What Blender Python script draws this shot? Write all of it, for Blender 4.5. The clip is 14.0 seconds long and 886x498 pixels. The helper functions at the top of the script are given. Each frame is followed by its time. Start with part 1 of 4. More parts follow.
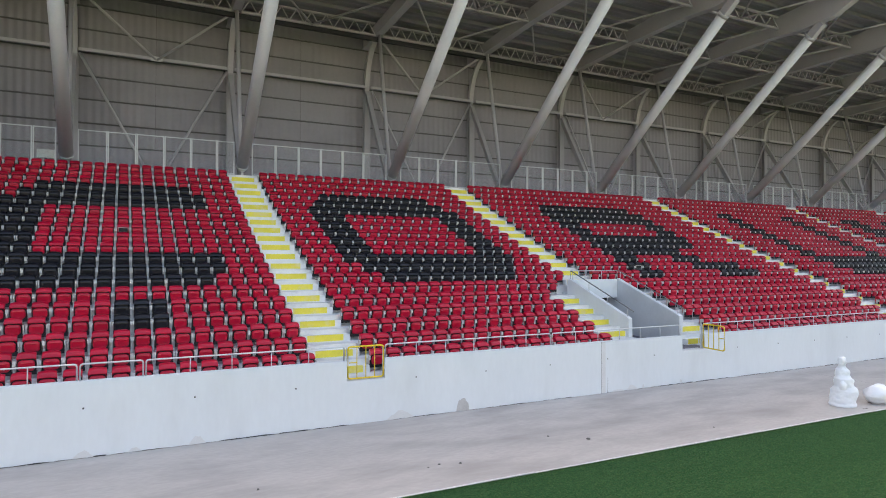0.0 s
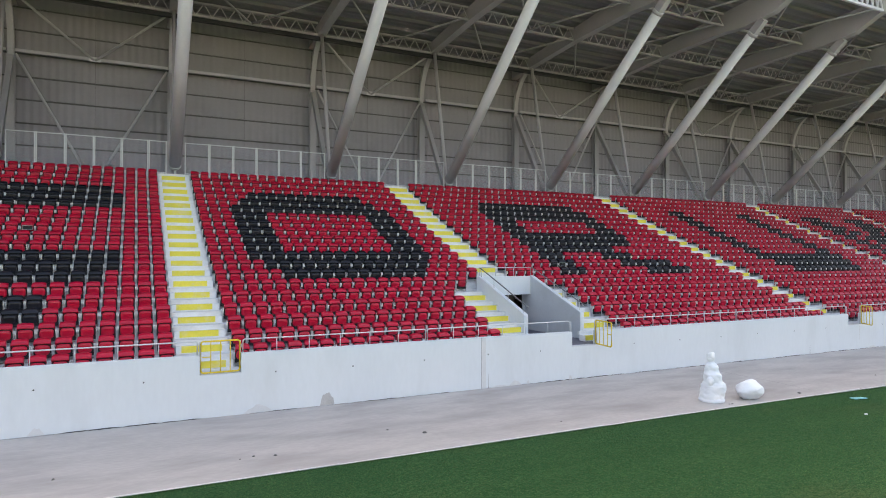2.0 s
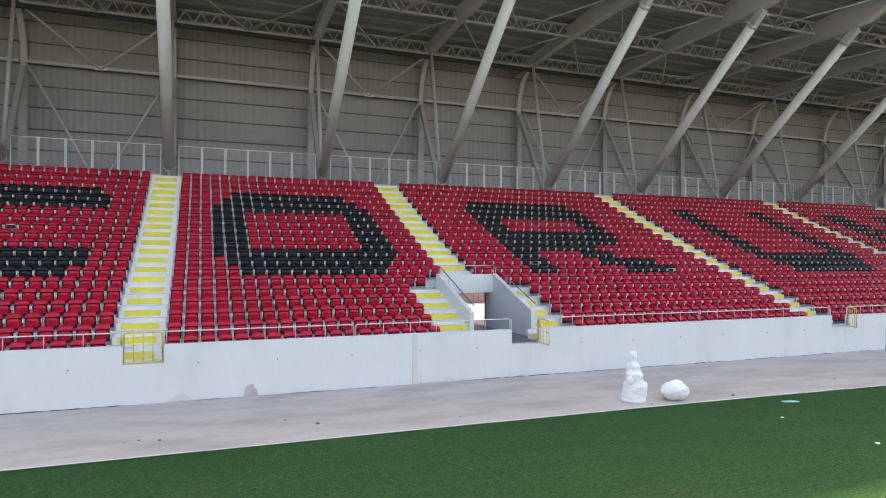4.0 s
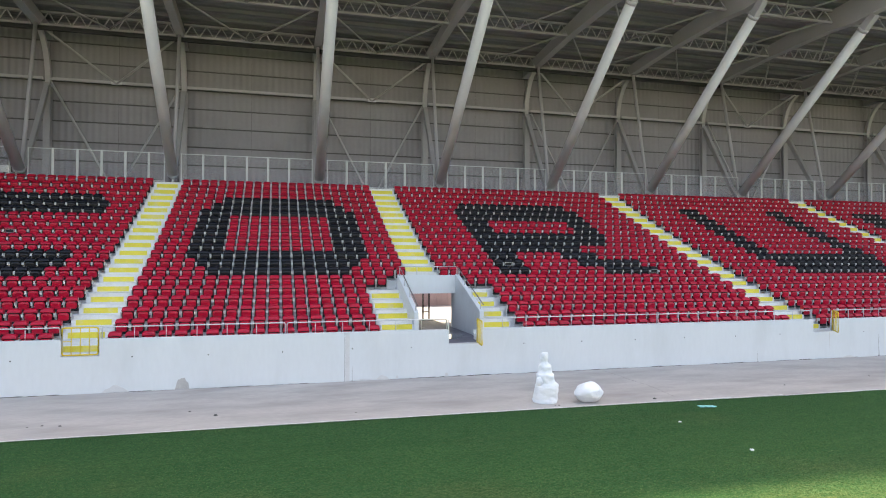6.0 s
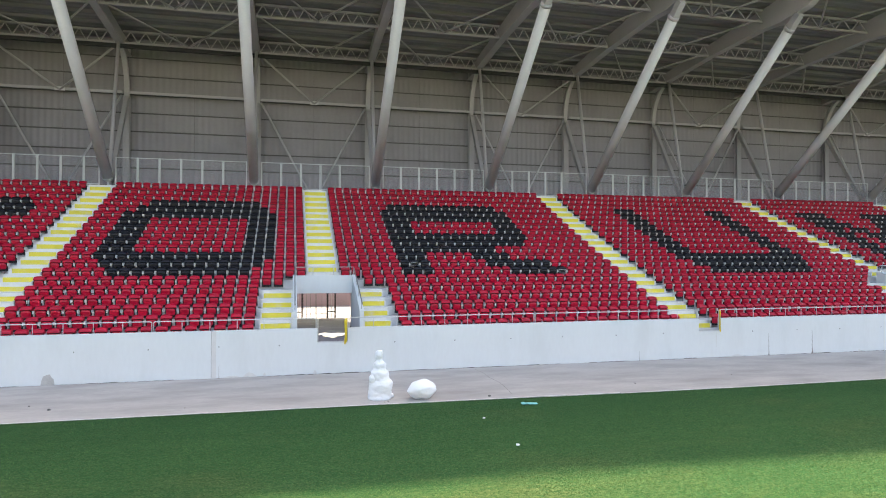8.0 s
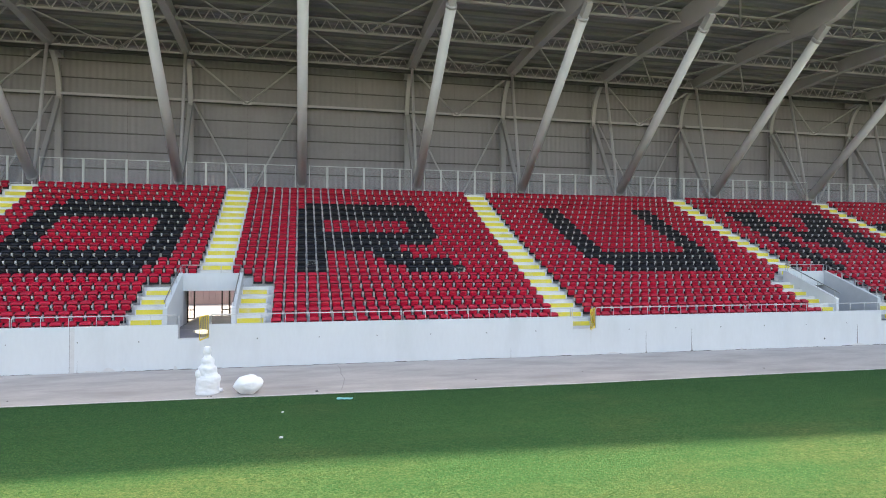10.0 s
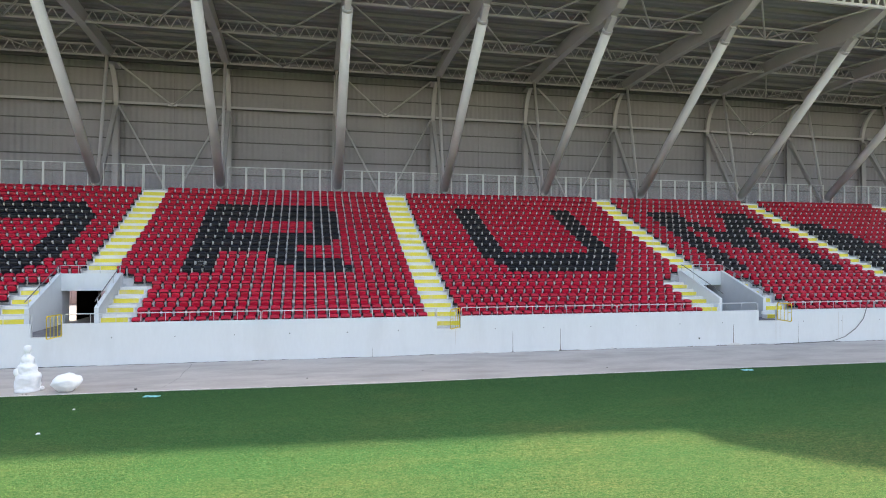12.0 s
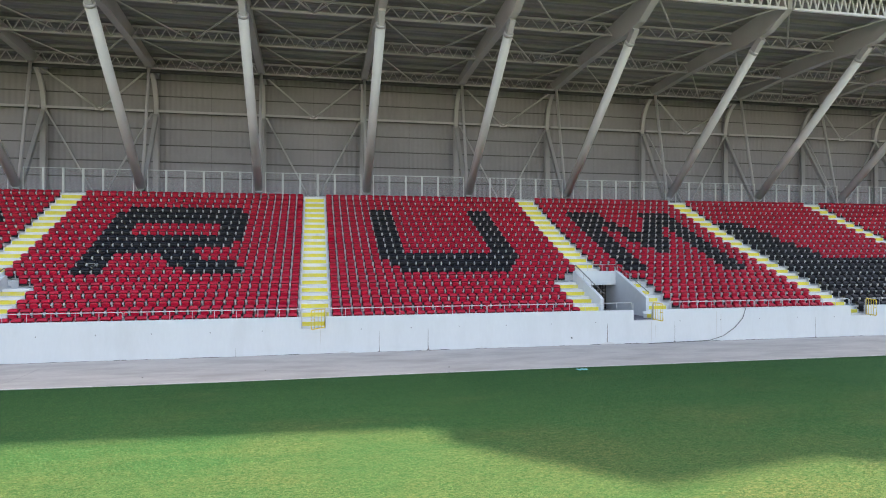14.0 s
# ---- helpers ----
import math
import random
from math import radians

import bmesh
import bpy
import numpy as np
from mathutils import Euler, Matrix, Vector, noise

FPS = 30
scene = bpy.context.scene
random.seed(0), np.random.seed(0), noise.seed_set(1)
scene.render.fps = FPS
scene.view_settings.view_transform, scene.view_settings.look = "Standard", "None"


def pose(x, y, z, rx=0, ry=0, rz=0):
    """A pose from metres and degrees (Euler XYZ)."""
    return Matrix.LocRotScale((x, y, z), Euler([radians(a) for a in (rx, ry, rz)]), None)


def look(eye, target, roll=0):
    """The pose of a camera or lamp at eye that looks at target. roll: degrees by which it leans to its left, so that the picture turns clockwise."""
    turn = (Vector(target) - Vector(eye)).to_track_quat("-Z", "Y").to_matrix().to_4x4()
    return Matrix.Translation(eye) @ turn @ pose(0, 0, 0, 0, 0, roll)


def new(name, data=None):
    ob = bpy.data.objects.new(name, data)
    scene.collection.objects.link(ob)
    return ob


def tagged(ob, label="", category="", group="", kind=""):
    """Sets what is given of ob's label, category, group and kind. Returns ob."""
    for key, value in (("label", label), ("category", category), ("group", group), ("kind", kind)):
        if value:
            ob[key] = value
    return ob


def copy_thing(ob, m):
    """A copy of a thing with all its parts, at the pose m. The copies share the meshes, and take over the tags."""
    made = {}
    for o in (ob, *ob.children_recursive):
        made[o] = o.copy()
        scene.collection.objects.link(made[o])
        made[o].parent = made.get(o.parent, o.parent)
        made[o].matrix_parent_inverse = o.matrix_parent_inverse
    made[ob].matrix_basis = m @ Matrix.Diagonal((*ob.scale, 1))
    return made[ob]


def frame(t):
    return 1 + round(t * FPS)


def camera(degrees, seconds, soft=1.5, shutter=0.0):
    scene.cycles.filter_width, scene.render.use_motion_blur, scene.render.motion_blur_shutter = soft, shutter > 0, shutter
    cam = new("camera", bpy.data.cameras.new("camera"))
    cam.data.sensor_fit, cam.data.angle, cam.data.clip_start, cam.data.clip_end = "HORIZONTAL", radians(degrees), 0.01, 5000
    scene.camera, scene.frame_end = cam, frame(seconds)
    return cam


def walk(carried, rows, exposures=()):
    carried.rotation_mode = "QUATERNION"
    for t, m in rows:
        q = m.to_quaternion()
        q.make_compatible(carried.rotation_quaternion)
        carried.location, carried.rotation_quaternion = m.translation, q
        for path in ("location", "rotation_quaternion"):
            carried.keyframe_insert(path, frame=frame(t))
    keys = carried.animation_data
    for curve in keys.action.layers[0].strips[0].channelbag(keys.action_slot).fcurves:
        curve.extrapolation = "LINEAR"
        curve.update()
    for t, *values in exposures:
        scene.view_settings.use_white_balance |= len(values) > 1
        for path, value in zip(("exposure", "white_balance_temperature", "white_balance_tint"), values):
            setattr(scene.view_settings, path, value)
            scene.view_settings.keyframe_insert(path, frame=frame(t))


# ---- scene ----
cam = camera(70.6, 14.0, soft=1.0)
PATH = [
    (0, (-5.168, -15.526, 4.295), (-4.257, -13.745, 4.3255), 0.1),
    (0.5, (-4.278, -16.049, 4.284), (-3.376, -14.264, 4.3115), 0.0),
    (1, (-3.326, -16.568, 4.296), (-2.431, -14.779, 4.3205), 0.0),
    (1.5, (-2.466, -17.032, 4.227), (-1.577, -15.24, 4.2575), -0.0),
    (2, (-1.549, -17.509, 4.191), (-0.664, -15.715, 4.2205), 0.0),
    (2.5, (-0.698, -17.98, 4.153), (0.182, -16.184, 4.1825), 0.0),
    (3, (0.258, -18.494, 4.117), (1.116, -16.688, 4.1475), -0.0),
    (3.5, (1.101, -18.957, 4.117), (1.896, -17.122, 4.1455), 0.1),
    (6, (6.209, -21.144, 4.044), (6.726, -19.212, 4.0818), 0.1),
    (6.5, (7.374, -21.583, 4.122), (7.875, -19.647, 4.1548), 0.1),
    (7, (8.655, -22.018, 4.113), (9.144, -20.079, 4.1468), 0.1),
    (7.5, (9.786, -22.48, 4.151), (10.272, -20.54, 4.1828), 0.1),
    (8, (11.179, -23.032, 4.124), (11.648, -21.088, 4.1578), -0.0),
    (10.5, (17.87, -25.12, 4.161), (18.312, -23.169, 4.187), 0.1),
    (11, (19.345, -25.555, 4.21), (19.782, -23.603, 4.234), 0.1),
    (11.5, (20.747, -25.988, 4.26), (21.178, -24.035, 4.281), 0.1),
    (12, (22.243, -26.456, 4.248), (22.671, -24.502, 4.271), 0.1),
    (12.5, (23.73, -27.008, 4.314), (24.147, -25.052, 4.335), 0.0),
    (13, (25.251, -27.457, 4.358), (25.665, -25.5, 4.376), 0.1),
    (13.5, (26.696, -27.908, 4.401), (27.106, -25.951, 4.418), 0.0),
    (14, (28.328, -28.358, 4.427), (28.731, -26.4, 4.443), -0.1),
]
walk(cam, [(t, look(eye, target, roll)) for t, eye, target, roll in PATH], exposures=[(0.0, 1.93, 7850, 10.0), (3.5, 1.94, 7850, 9.5), (7.0, 2.01, 7800, 8.5), (14.0, 2.05, 7650, 8.0)])

# world, sun and exposure
SUN_AZ = Vector((0.45, 0.893, 0.0))          # towards the sun, in plan
SUN_EL = radians(48.0)
world = bpy.data.worlds.new("sky")
world.use_nodes = True
scene.world = world
wn = world.node_tree.nodes
sky = wn.new("ShaderNodeTexSky")
sky.sky_type = "NISHITA"
sky.sun_disc = False
sky.sun_elevation = SUN_EL
sky.sun_rotation = math.atan2(SUN_AZ.x, SUN_AZ.y)
sky.air_density, sky.dust_density, sky.ozone_density = 1.0, 4.0, 1.0
wn["Background"].inputs["Strength"].default_value = 0.15
world.node_tree.links.new(sky.outputs[0], wn["Background"].inputs["Color"])
sun_data = bpy.data.lights.new("sun", "SUN")
sun_data.energy, sun_data.angle, sun_data.color = 3.6, radians(1.5), (1.0, 0.875, 0.67)
sun = new("sun", sun_data)
toward = Vector((SUN_AZ.x * math.cos(SUN_EL), SUN_AZ.y * math.cos(SUN_EL), math.sin(SUN_EL)))
sun.matrix_world = look(toward * 120, (0, 0, 0))


# ---------------------------------------------------------------- materials
def mat(name, color, rough=0.6, metal=0.0, vary=0.12, scale=1.5, fine=25.0, bump=0.1, bump_dist=0.01, spec=0.5, per_object=0.0,
        per_island=0.0, stain=None, stain_scale=0.6, stain_at=(0.55, 0.75), stretch=(1, 1, 1)):
    """A surface whose colour drifts at two scales, with fine relief, and stains where asked."""
    m = bpy.data.materials.new(name)
    m.use_nodes = True
    n, l = m.node_tree.nodes, m.node_tree.links
    b = n["Principled BSDF"]
    geo = n.new("ShaderNodeNewGeometry")
    mapping = n.new("ShaderNodeMapping")
    mapping.inputs["Scale"].default_value = stretch
    l.new(geo.outputs["Position"], mapping.inputs["Vector"])
    big = n.new("ShaderNodeTexNoise")
    big.inputs["Scale"].default_value, big.inputs["Detail"].default_value = scale, 5
    small = n.new("ShaderNodeTexNoise")
    small.inputs["Scale"].default_value, small.inputs["Detail"].default_value = fine, 4
    for t in (big, small):
        l.new(mapping.outputs[0], t.inputs["Vector"])
    mix = n.new("ShaderNodeMath")
    mix.operation = "MULTIPLY_ADD"
    mix.inputs[1].default_value = 0.45
    l.new(small.outputs["Fac"], mix.inputs[0])
    half = n.new("ShaderNodeMath")
    half.operation = "MULTIPLY"
    half.inputs[1].default_value = 0.55
    l.new(big.outputs["Fac"], half.inputs[0])
    l.new(half.outputs[0], mix.inputs[2])
    span = n.new("ShaderNodeMapRange")
    span.inputs["From Min"].default_value, span.inputs["From Max"].default_value = 0.3, 0.7
    span.inputs["To Min"].default_value, span.inputs["To Max"].default_value = 1 - vary, 1 + vary
    l.new(mix.outputs[0], span.inputs["Value"])
    value = span.outputs[0]
    for amount, source in ((per_object, "object"), (per_island, "island")):
        if amount:
            if source == "object":
                info = n.new("ShaderNodeObjectInfo").outputs["Random"]
            else:
                info = geo.outputs["Random Per Island"]
            r = n.new("ShaderNodeMapRange")
            r.inputs["To Min"].default_value, r.inputs["To Max"].default_value = 1 - amount, 1 + amount
            l.new(info, r.inputs["Value"])
            k = n.new("ShaderNodeMath")
            k.operation = "MULTIPLY"
            l.new(value, k.inputs[0])
            l.new(r.outputs[0], k.inputs[1])
            value = k.outputs[0]
    tone = n.new("ShaderNodeVectorMath")
    tone.operation = "SCALE"
    tone.inputs[0].default_value = color
    l.new(value, tone.inputs["Scale"])
    out = tone.outputs[0]
    if stain:
        blot = n.new("ShaderNodeTexNoise")
        blot.inputs["Scale"].default_value, blot.inputs["Detail"].default_value, blot.inputs["Roughness"].default_value = stain_scale, 7, 0.6
        l.new(mapping.outputs[0], blot.inputs["Vector"])
        ramp = n.new("ShaderNodeMapRange")
        ramp.inputs["From Min"].default_value, ramp.inputs["From Max"].default_value = stain_at
        l.new(blot.outputs["Fac"], ramp.inputs["Value"])
        blend = n.new("ShaderNodeMix")
        blend.data_type = "RGBA"
        l.new(ramp.outputs[0], blend.inputs["Factor"])
        l.new(out, blend.inputs["A"])
        blend.inputs["B"].default_value = (*stain, 1)
        out = blend.outputs["Result"]
    l.new(out, b.inputs["Base Color"])
    b.inputs["Roughness"].default_value, b.inputs["Metallic"].default_value = rough, metal
    b.inputs["Specular IOR Level"].default_value = spec
    if bump:
        bp = n.new("ShaderNodeBump")
        bp.inputs["Strength"].default_value, bp.inputs["Distance"].default_value = bump, bump_dist
        l.new(small.outputs["Fac"], bp.inputs["Height"])
        l.new(bp.outputs[0], b.inputs["Normal"])
    return m


RED = mat("red_seat_plastic", (0.47, 0.003, 0.028), 0.3, spec=0.42, vary=0.06, scale=0.4, fine=30, bump=0.03, per_object=0.07, per_island=0.09)
BLACK = mat("black_seat_plastic", (0.006, 0.006, 0.011), 0.36, spec=0.4, vary=0.1, scale=0.4, fine=30, bump=0.03, per_object=0.15, per_island=0.2)
# near-black that stands in for the shade round and under the seat pans
SHADE_BLACK = mat("seat_shade_black", (0.014, 0.014, 0.016), 0.6, spec=0.3, vary=0.15, bump=0.03)
GALV = mat("galvanised_steel", (0.55, 0.55, 0.55), 0.5, 0.1, vary=0.12, scale=3, fine=60, bump=0.05)
RAIL_STEEL = mat("brushed_rail_steel", (0.62, 0.63, 0.64), 0.35, 0.6, vary=0.08, scale=3, fine=40, bump=0.02)
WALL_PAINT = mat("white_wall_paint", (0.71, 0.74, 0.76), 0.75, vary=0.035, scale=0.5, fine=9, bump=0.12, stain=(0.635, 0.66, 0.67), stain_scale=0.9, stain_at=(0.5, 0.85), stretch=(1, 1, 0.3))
TERRACE = mat("painted_terrace_concrete", (0.66, 0.67, 0.68), 0.8, vary=0.1, scale=1.2, fine=18, bump=0.15, stain=(0.4, 0.4, 0.39), stain_scale=0.9, stain_at=(0.55, 0.8))
STEP_WHITE = mat("white_step_concrete", (0.76, 0.76, 0.74), 0.8, vary=0.07, scale=1.2, fine=18, bump=0.15, stain=(0.55, 0.54, 0.52), stain_scale=1.4, stain_at=(0.55, 0.8))
YELLOW = mat("yellow_step_paint", (0.82, 0.69, 0.075), 0.6, vary=0.1, scale=2.5, fine=22, bump=0.1, per_object=0.05, stain=(0.74, 0.67, 0.38), stain_scale=2.2, stain_at=(0.52, 0.8))
GATE_YELLOW = mat("yellow_gate_enamel", (0.78, 0.57, 0.03), 0.4, vary=0.06, scale=3, fine=40, bump=0.03)
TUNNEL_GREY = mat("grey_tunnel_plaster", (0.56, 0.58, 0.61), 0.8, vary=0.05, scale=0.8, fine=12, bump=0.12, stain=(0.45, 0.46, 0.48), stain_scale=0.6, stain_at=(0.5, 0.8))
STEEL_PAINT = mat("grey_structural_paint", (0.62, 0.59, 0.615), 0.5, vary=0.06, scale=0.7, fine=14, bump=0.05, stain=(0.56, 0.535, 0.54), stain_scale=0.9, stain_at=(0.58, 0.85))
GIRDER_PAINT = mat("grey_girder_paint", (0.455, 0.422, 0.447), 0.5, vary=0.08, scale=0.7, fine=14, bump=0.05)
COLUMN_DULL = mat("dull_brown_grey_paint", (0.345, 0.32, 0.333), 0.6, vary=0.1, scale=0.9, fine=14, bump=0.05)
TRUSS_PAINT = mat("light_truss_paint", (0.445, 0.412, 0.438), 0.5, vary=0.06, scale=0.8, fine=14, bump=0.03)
EDGE_PAINT = mat("white_edge_truss_paint", (0.8, 0.76, 0.84), 0.5, vary=0.05, scale=0.8, fine=14, bump=0.03)
CLADDING = mat("ribbed_wall_cladding", (0.277, 0.25, 0.271), 0.55, vary=0.06, scale=0.35, fine=5, bump=0.0, stain=(0.233, 0.21, 0.227), stain_scale=0.5, stain_at=(0.5, 0.8), per_object=0.03)
SHEET = mat("grey_roof_sheet", (0.272, 0.248, 0.274), 0.5, vary=0.07, scale=0.3, fine=4, bump=0.0, stain=(0.23, 0.21, 0.232), stain_scale=0.35, stain_at=(0.5, 0.8))
DARK_GAP = mat("dark_joint", (0.05, 0.05, 0.05), 0.9, vary=0.2, bump=0)
GAP_GREY = mat("grey_sheet_joint", (0.11, 0.1, 0.1), 0.8, vary=0.2, bump=0)
HANDRAIL_GREY = mat("dull_handrail_steel", (0.2, 0.2, 0.205), 0.45, 0.2, vary=0.1, bump=0.02)
DARK_STEEL = mat("black_door_steel", (0.02, 0.02, 0.022), 0.45, vary=0.15, bump=0.03)
FENCE_WHITE = mat("white_fence_frame", (0.56, 0.555, 0.56), 0.45, 0.1, vary=0.06, scale=2, fine=30, bump=0.03)
APRON = mat("worn_apron_concrete", (0.45, 0.418, 0.39), 0.85, vary=0.13, scale=1.1, fine=14, bump=0.08, stain=(0.33, 0.3, 0.282), stain_scale=0.9, stain_at=(0.45, 0.72), stretch=(0.38, 1, 1))
CRACK = mat("dusty_crack", (0.25, 0.235, 0.225), 0.9, vary=0.25, scale=5, bump=0)
PLASTER_PALE = mat("pale_thin_plaster", (0.66, 0.66, 0.66), 0.9, vary=0.08, scale=4, fine=35, bump=0.3)
PLASTER = mat("rough_grey_plaster", (0.47, 0.46, 0.45), 0.9, vary=0.14, scale=4, fine=35, bump=0.3)
SNOW = mat("packed_snow", (0.87, 0.88, 0.9), 0.7, vary=0.04, scale=3, fine=20, bump=0.35, bump_dist=0.02)
STONE = mat("dark_debris", (0.15, 0.14, 0.135), 0.9, vary=0.3, scale=8, fine=40, bump=0.3)
TEAL = mat("teal_plastic_sheet", (0.22, 0.62, 0.62), 0.5, vary=0.1, scale=5, fine=30, bump=0.1)
WET_FLOOR = mat("wet_tunnel_concrete", (0.15, 0.145, 0.175), 0.5, spec=0.12, vary=0.25, scale=1.5, fine=9, bump=0.1, bump_dist=0.02, stain=(0.33, 0.33, 0.33), stain_scale=1.3, stain_at=(0.55, 0.75))
CHALK = mat("white_edging", (0.66, 0.65, 0.62), 0.85, vary=0.18, scale=2.5, fine=20, bump=0.1, stain=(0.5, 0.48, 0.44), stain_scale=1.2, stain_at=(0.52, 0.75))
RUBBER = mat("grey_hose_rubber", (0.13, 0.13, 0.135), 0.6, vary=0.1, bump=0.03)
PALE_GROUND = mat("pale_yard_concrete", (0.2, 0.2, 0.235), 0.85, vary=0.1, scale=0.3, fine=6, bump=0.1)
FAR_GROUND = mat("dull_far_ground", (0.16, 0.16, 0.14), 0.9, vary=0.15, scale=0.05, fine=1.0, bump=0.0)
BOUNCE_WALL = mat("pale_bounce_wall", (0.38, 0.385, 0.41), 0.85, vary=0.08, scale=0.3, fine=4, bump=0.0)
BRICK_RED = mat("dull_red_facade", (0.42, 0.33, 0.36), 0.8, vary=0.12, scale=0.8, fine=8, bump=0.1)
DOOR_BLACK = mat("matt_black_door_paint", (0.012, 0.012, 0.013), 0.95, vary=0.15, bump=0.03, spec=0.05)
PUDDLE = mat("shallow_puddle", (0.09, 0.09, 0.1), 0.12, spec=0.5, vary=0.2, scale=2, fine=6, bump=0.06, bump_dist=0.02)
DULL_BAR = mat("dull_painted_bar", (0.2, 0.2, 0.21), 0.55, 0.2, vary=0.12, scale=3, fine=60, bump=0.05)
SHADED_WALL = mat("shaded_undercroft", (0.08, 0.08, 0.085), 0.8, vary=0.15, scale=0.8, fine=10, bump=0.1)


def grass_material():
    m = bpy.data.materials.new("mown_turf")
    m.use_nodes = True
    n, l = m.node_tree.nodes, m.node_tree.links
    b = n["Principled BSDF"]
    geo = n.new("ShaderNodeNewGeometry")

    def noise_at(scale, detail, stretch=(1, 1, 1), rough=0.55):
        mp = n.new("ShaderNodeMapping")
        mp.inputs["Scale"].default_value = stretch
        l.new(geo.outputs["Position"], mp.inputs["Vector"])
        t = n.new("ShaderNodeTexNoise")
        t.inputs["Scale"].default_value, t.inputs["Detail"].default_value, t.inputs["Roughness"].default_value = scale, detail, rough
        l.new(mp.outputs[0], t.inputs["Vector"])
        return t.outputs["Fac"]

    def ramp(source, lo, hi):
        r = n.new("ShaderNodeMapRange")
        r.inputs["From Min"].default_value, r.inputs["From Max"].default_value = lo, hi
        l.new(source, r.inputs["Value"])
        return r.outputs[0]

    def mixed(fac, a, c):
        x = n.new("ShaderNodeMix")
        x.data_type = "RGBA"
        l.new(fac, x.inputs["Factor"])
        for key, v in (("A", a), ("B", c)):
            if isinstance(v, tuple):
                x.inputs[key].default_value = (*v, 1)
            else:
                l.new(v, x.inputs[key])
        return x.outputs["Result"]

    patch = mixed(ramp(noise_at(0.35, 5), 0.35, 0.68), (0.043, 0.129, 0.05), (0.06, 0.152, 0.056))
    streak = mixed(ramp(noise_at(1.6, 4, (0.1, 1, 1), 0.6), 0.38, 0.66), patch, (0.036, 0.119, 0.044))
    # yellower away from the stand: sunlit tone put into the colour, over dry patches
    sep = n.new("ShaderNodeSeparateXYZ")
    l.new(geo.outputs["Position"], sep.inputs[0])
    sunlit_zone = n.new("ShaderNodeMapRange")
    sunlit_zone.inputs["From Min"].default_value, sunlit_zone.inputs["From Max"].default_value = -8.0, -20.0
    sunlit_zone.inputs["To Min"].default_value, sunlit_zone.inputs["To Max"].default_value = -0.1, 0.19
    l.new(sep.outputs["Y"], sunlit_zone.inputs["Value"])
    dry_sunlit = n.new("ShaderNodeMath")
    l.new(noise_at(0.5, 7, (0.45, 1, 1), 0.65), dry_sunlit.inputs[0])
    l.new(sunlit_zone.outputs[0], dry_sunlit.inputs[1])
    dry = mixed(ramp(dry_sunlit.outputs[0], 0.46, 0.74), streak, (0.135, 0.158, 0.065))
    clump = mixed(ramp(noise_at(10, 5, (0.6, 1, 1), 0.75), 0.34, 0.57), (0.027, 0.1, 0.035), dry)
    blade = mixed(ramp(noise_at(34, 4, (0.7, 1, 1), 0.75), 0.36, 0.6), (0.014, 0.064, 0.021), clump)
    tips = mixed(ramp(noise_at(30, 5, (0.75, 1, 1), 0.78), 0.5, 0.85), blade, (0.175, 0.202, 0.088))
    l.new(tips, b.inputs["Base Color"])
    b.inputs["Roughness"].default_value = 0.95
    b.inputs["Specular IOR Level"].default_value = 0.06
    bp = n.new("ShaderNodeBump")
    bp.inputs["Strength"].default_value, bp.inputs["Distance"].default_value = 1.0, 0.06
    l.new(noise_at(28, 5, (0.6, 1, 1), 0.72), bp.inputs["Height"])
    l.new(bp.outputs[0], b.inputs["Normal"])
    return m


TURF = grass_material()


def netting_material():
    """Fine light wire netting: mostly holes."""
    m = mat("fine_wire_netting", (0.62, 0.62, 0.66), 0.5, vary=0.1, scale=2, fine=20, bump=0)
    n, l = m.node_tree.nodes, m.node_tree.links
    holes, both = n.new("ShaderNodeBsdfTransparent"), n.new("ShaderNodeMixShader")
    both.inputs[0].default_value = 0.06
    l.new(holes.outputs[0], both.inputs[1])
    l.new(n["Principled BSDF"].outputs[0], both.inputs[2])
    l.new(both.outputs[0], n["Material Output"].inputs["Surface"])
    return m


NETTING = netting_material()


# ---------------------------------------------------------------- mesh helpers
def add_box(bm, x0, x1, y0, y1, z0, z1, mi=0):
    v = [bm.verts.new(p) for p in ((x0, y0, z0), (x1, y0, z0), (x1, y1, z0), (x0, y1, z0), (x0, y0, z1), (x1, y0, z1), (x1, y1, z1), (x0, y1, z1))]
    for f in ((3, 2, 1, 0), (4, 5, 6, 7), (0, 1, 5, 4), (1, 2, 6, 5), (2, 3, 7, 6), (3, 0, 4, 7)):
        bm.faces.new([v[i] for i in f]).material_index = mi


def add_bar(bm, a, b, w, h=None, up=(0, 0, 1), mi=0):
    """A rectangular bar from a to b; w across, h along up."""
    a, b, h = Vector(a), Vector(b), h or w
    d = (b - a).normalized()
    u = Vector(up)
    s = d.cross(u)
    if s.length < 1e-4:
        s = d.cross(Vector((0, 1, 0)))
    s.normalize()
    t = s.cross(d)
    v = [bm.verts.new(p + s * w / 2 * i + t * h / 2 * j) for p in (a, b) for i, j in ((-1, -1), (1, -1), (1, 1), (-1, 1))]
    for f in ((0, 1, 2, 3), (7, 6, 5, 4), (0, 4, 5, 1), (1, 5, 6, 2), (2, 6, 7, 3), (3, 7, 4, 0)):
        bm.faces.new([v[i] for i in f]).material_index = mi


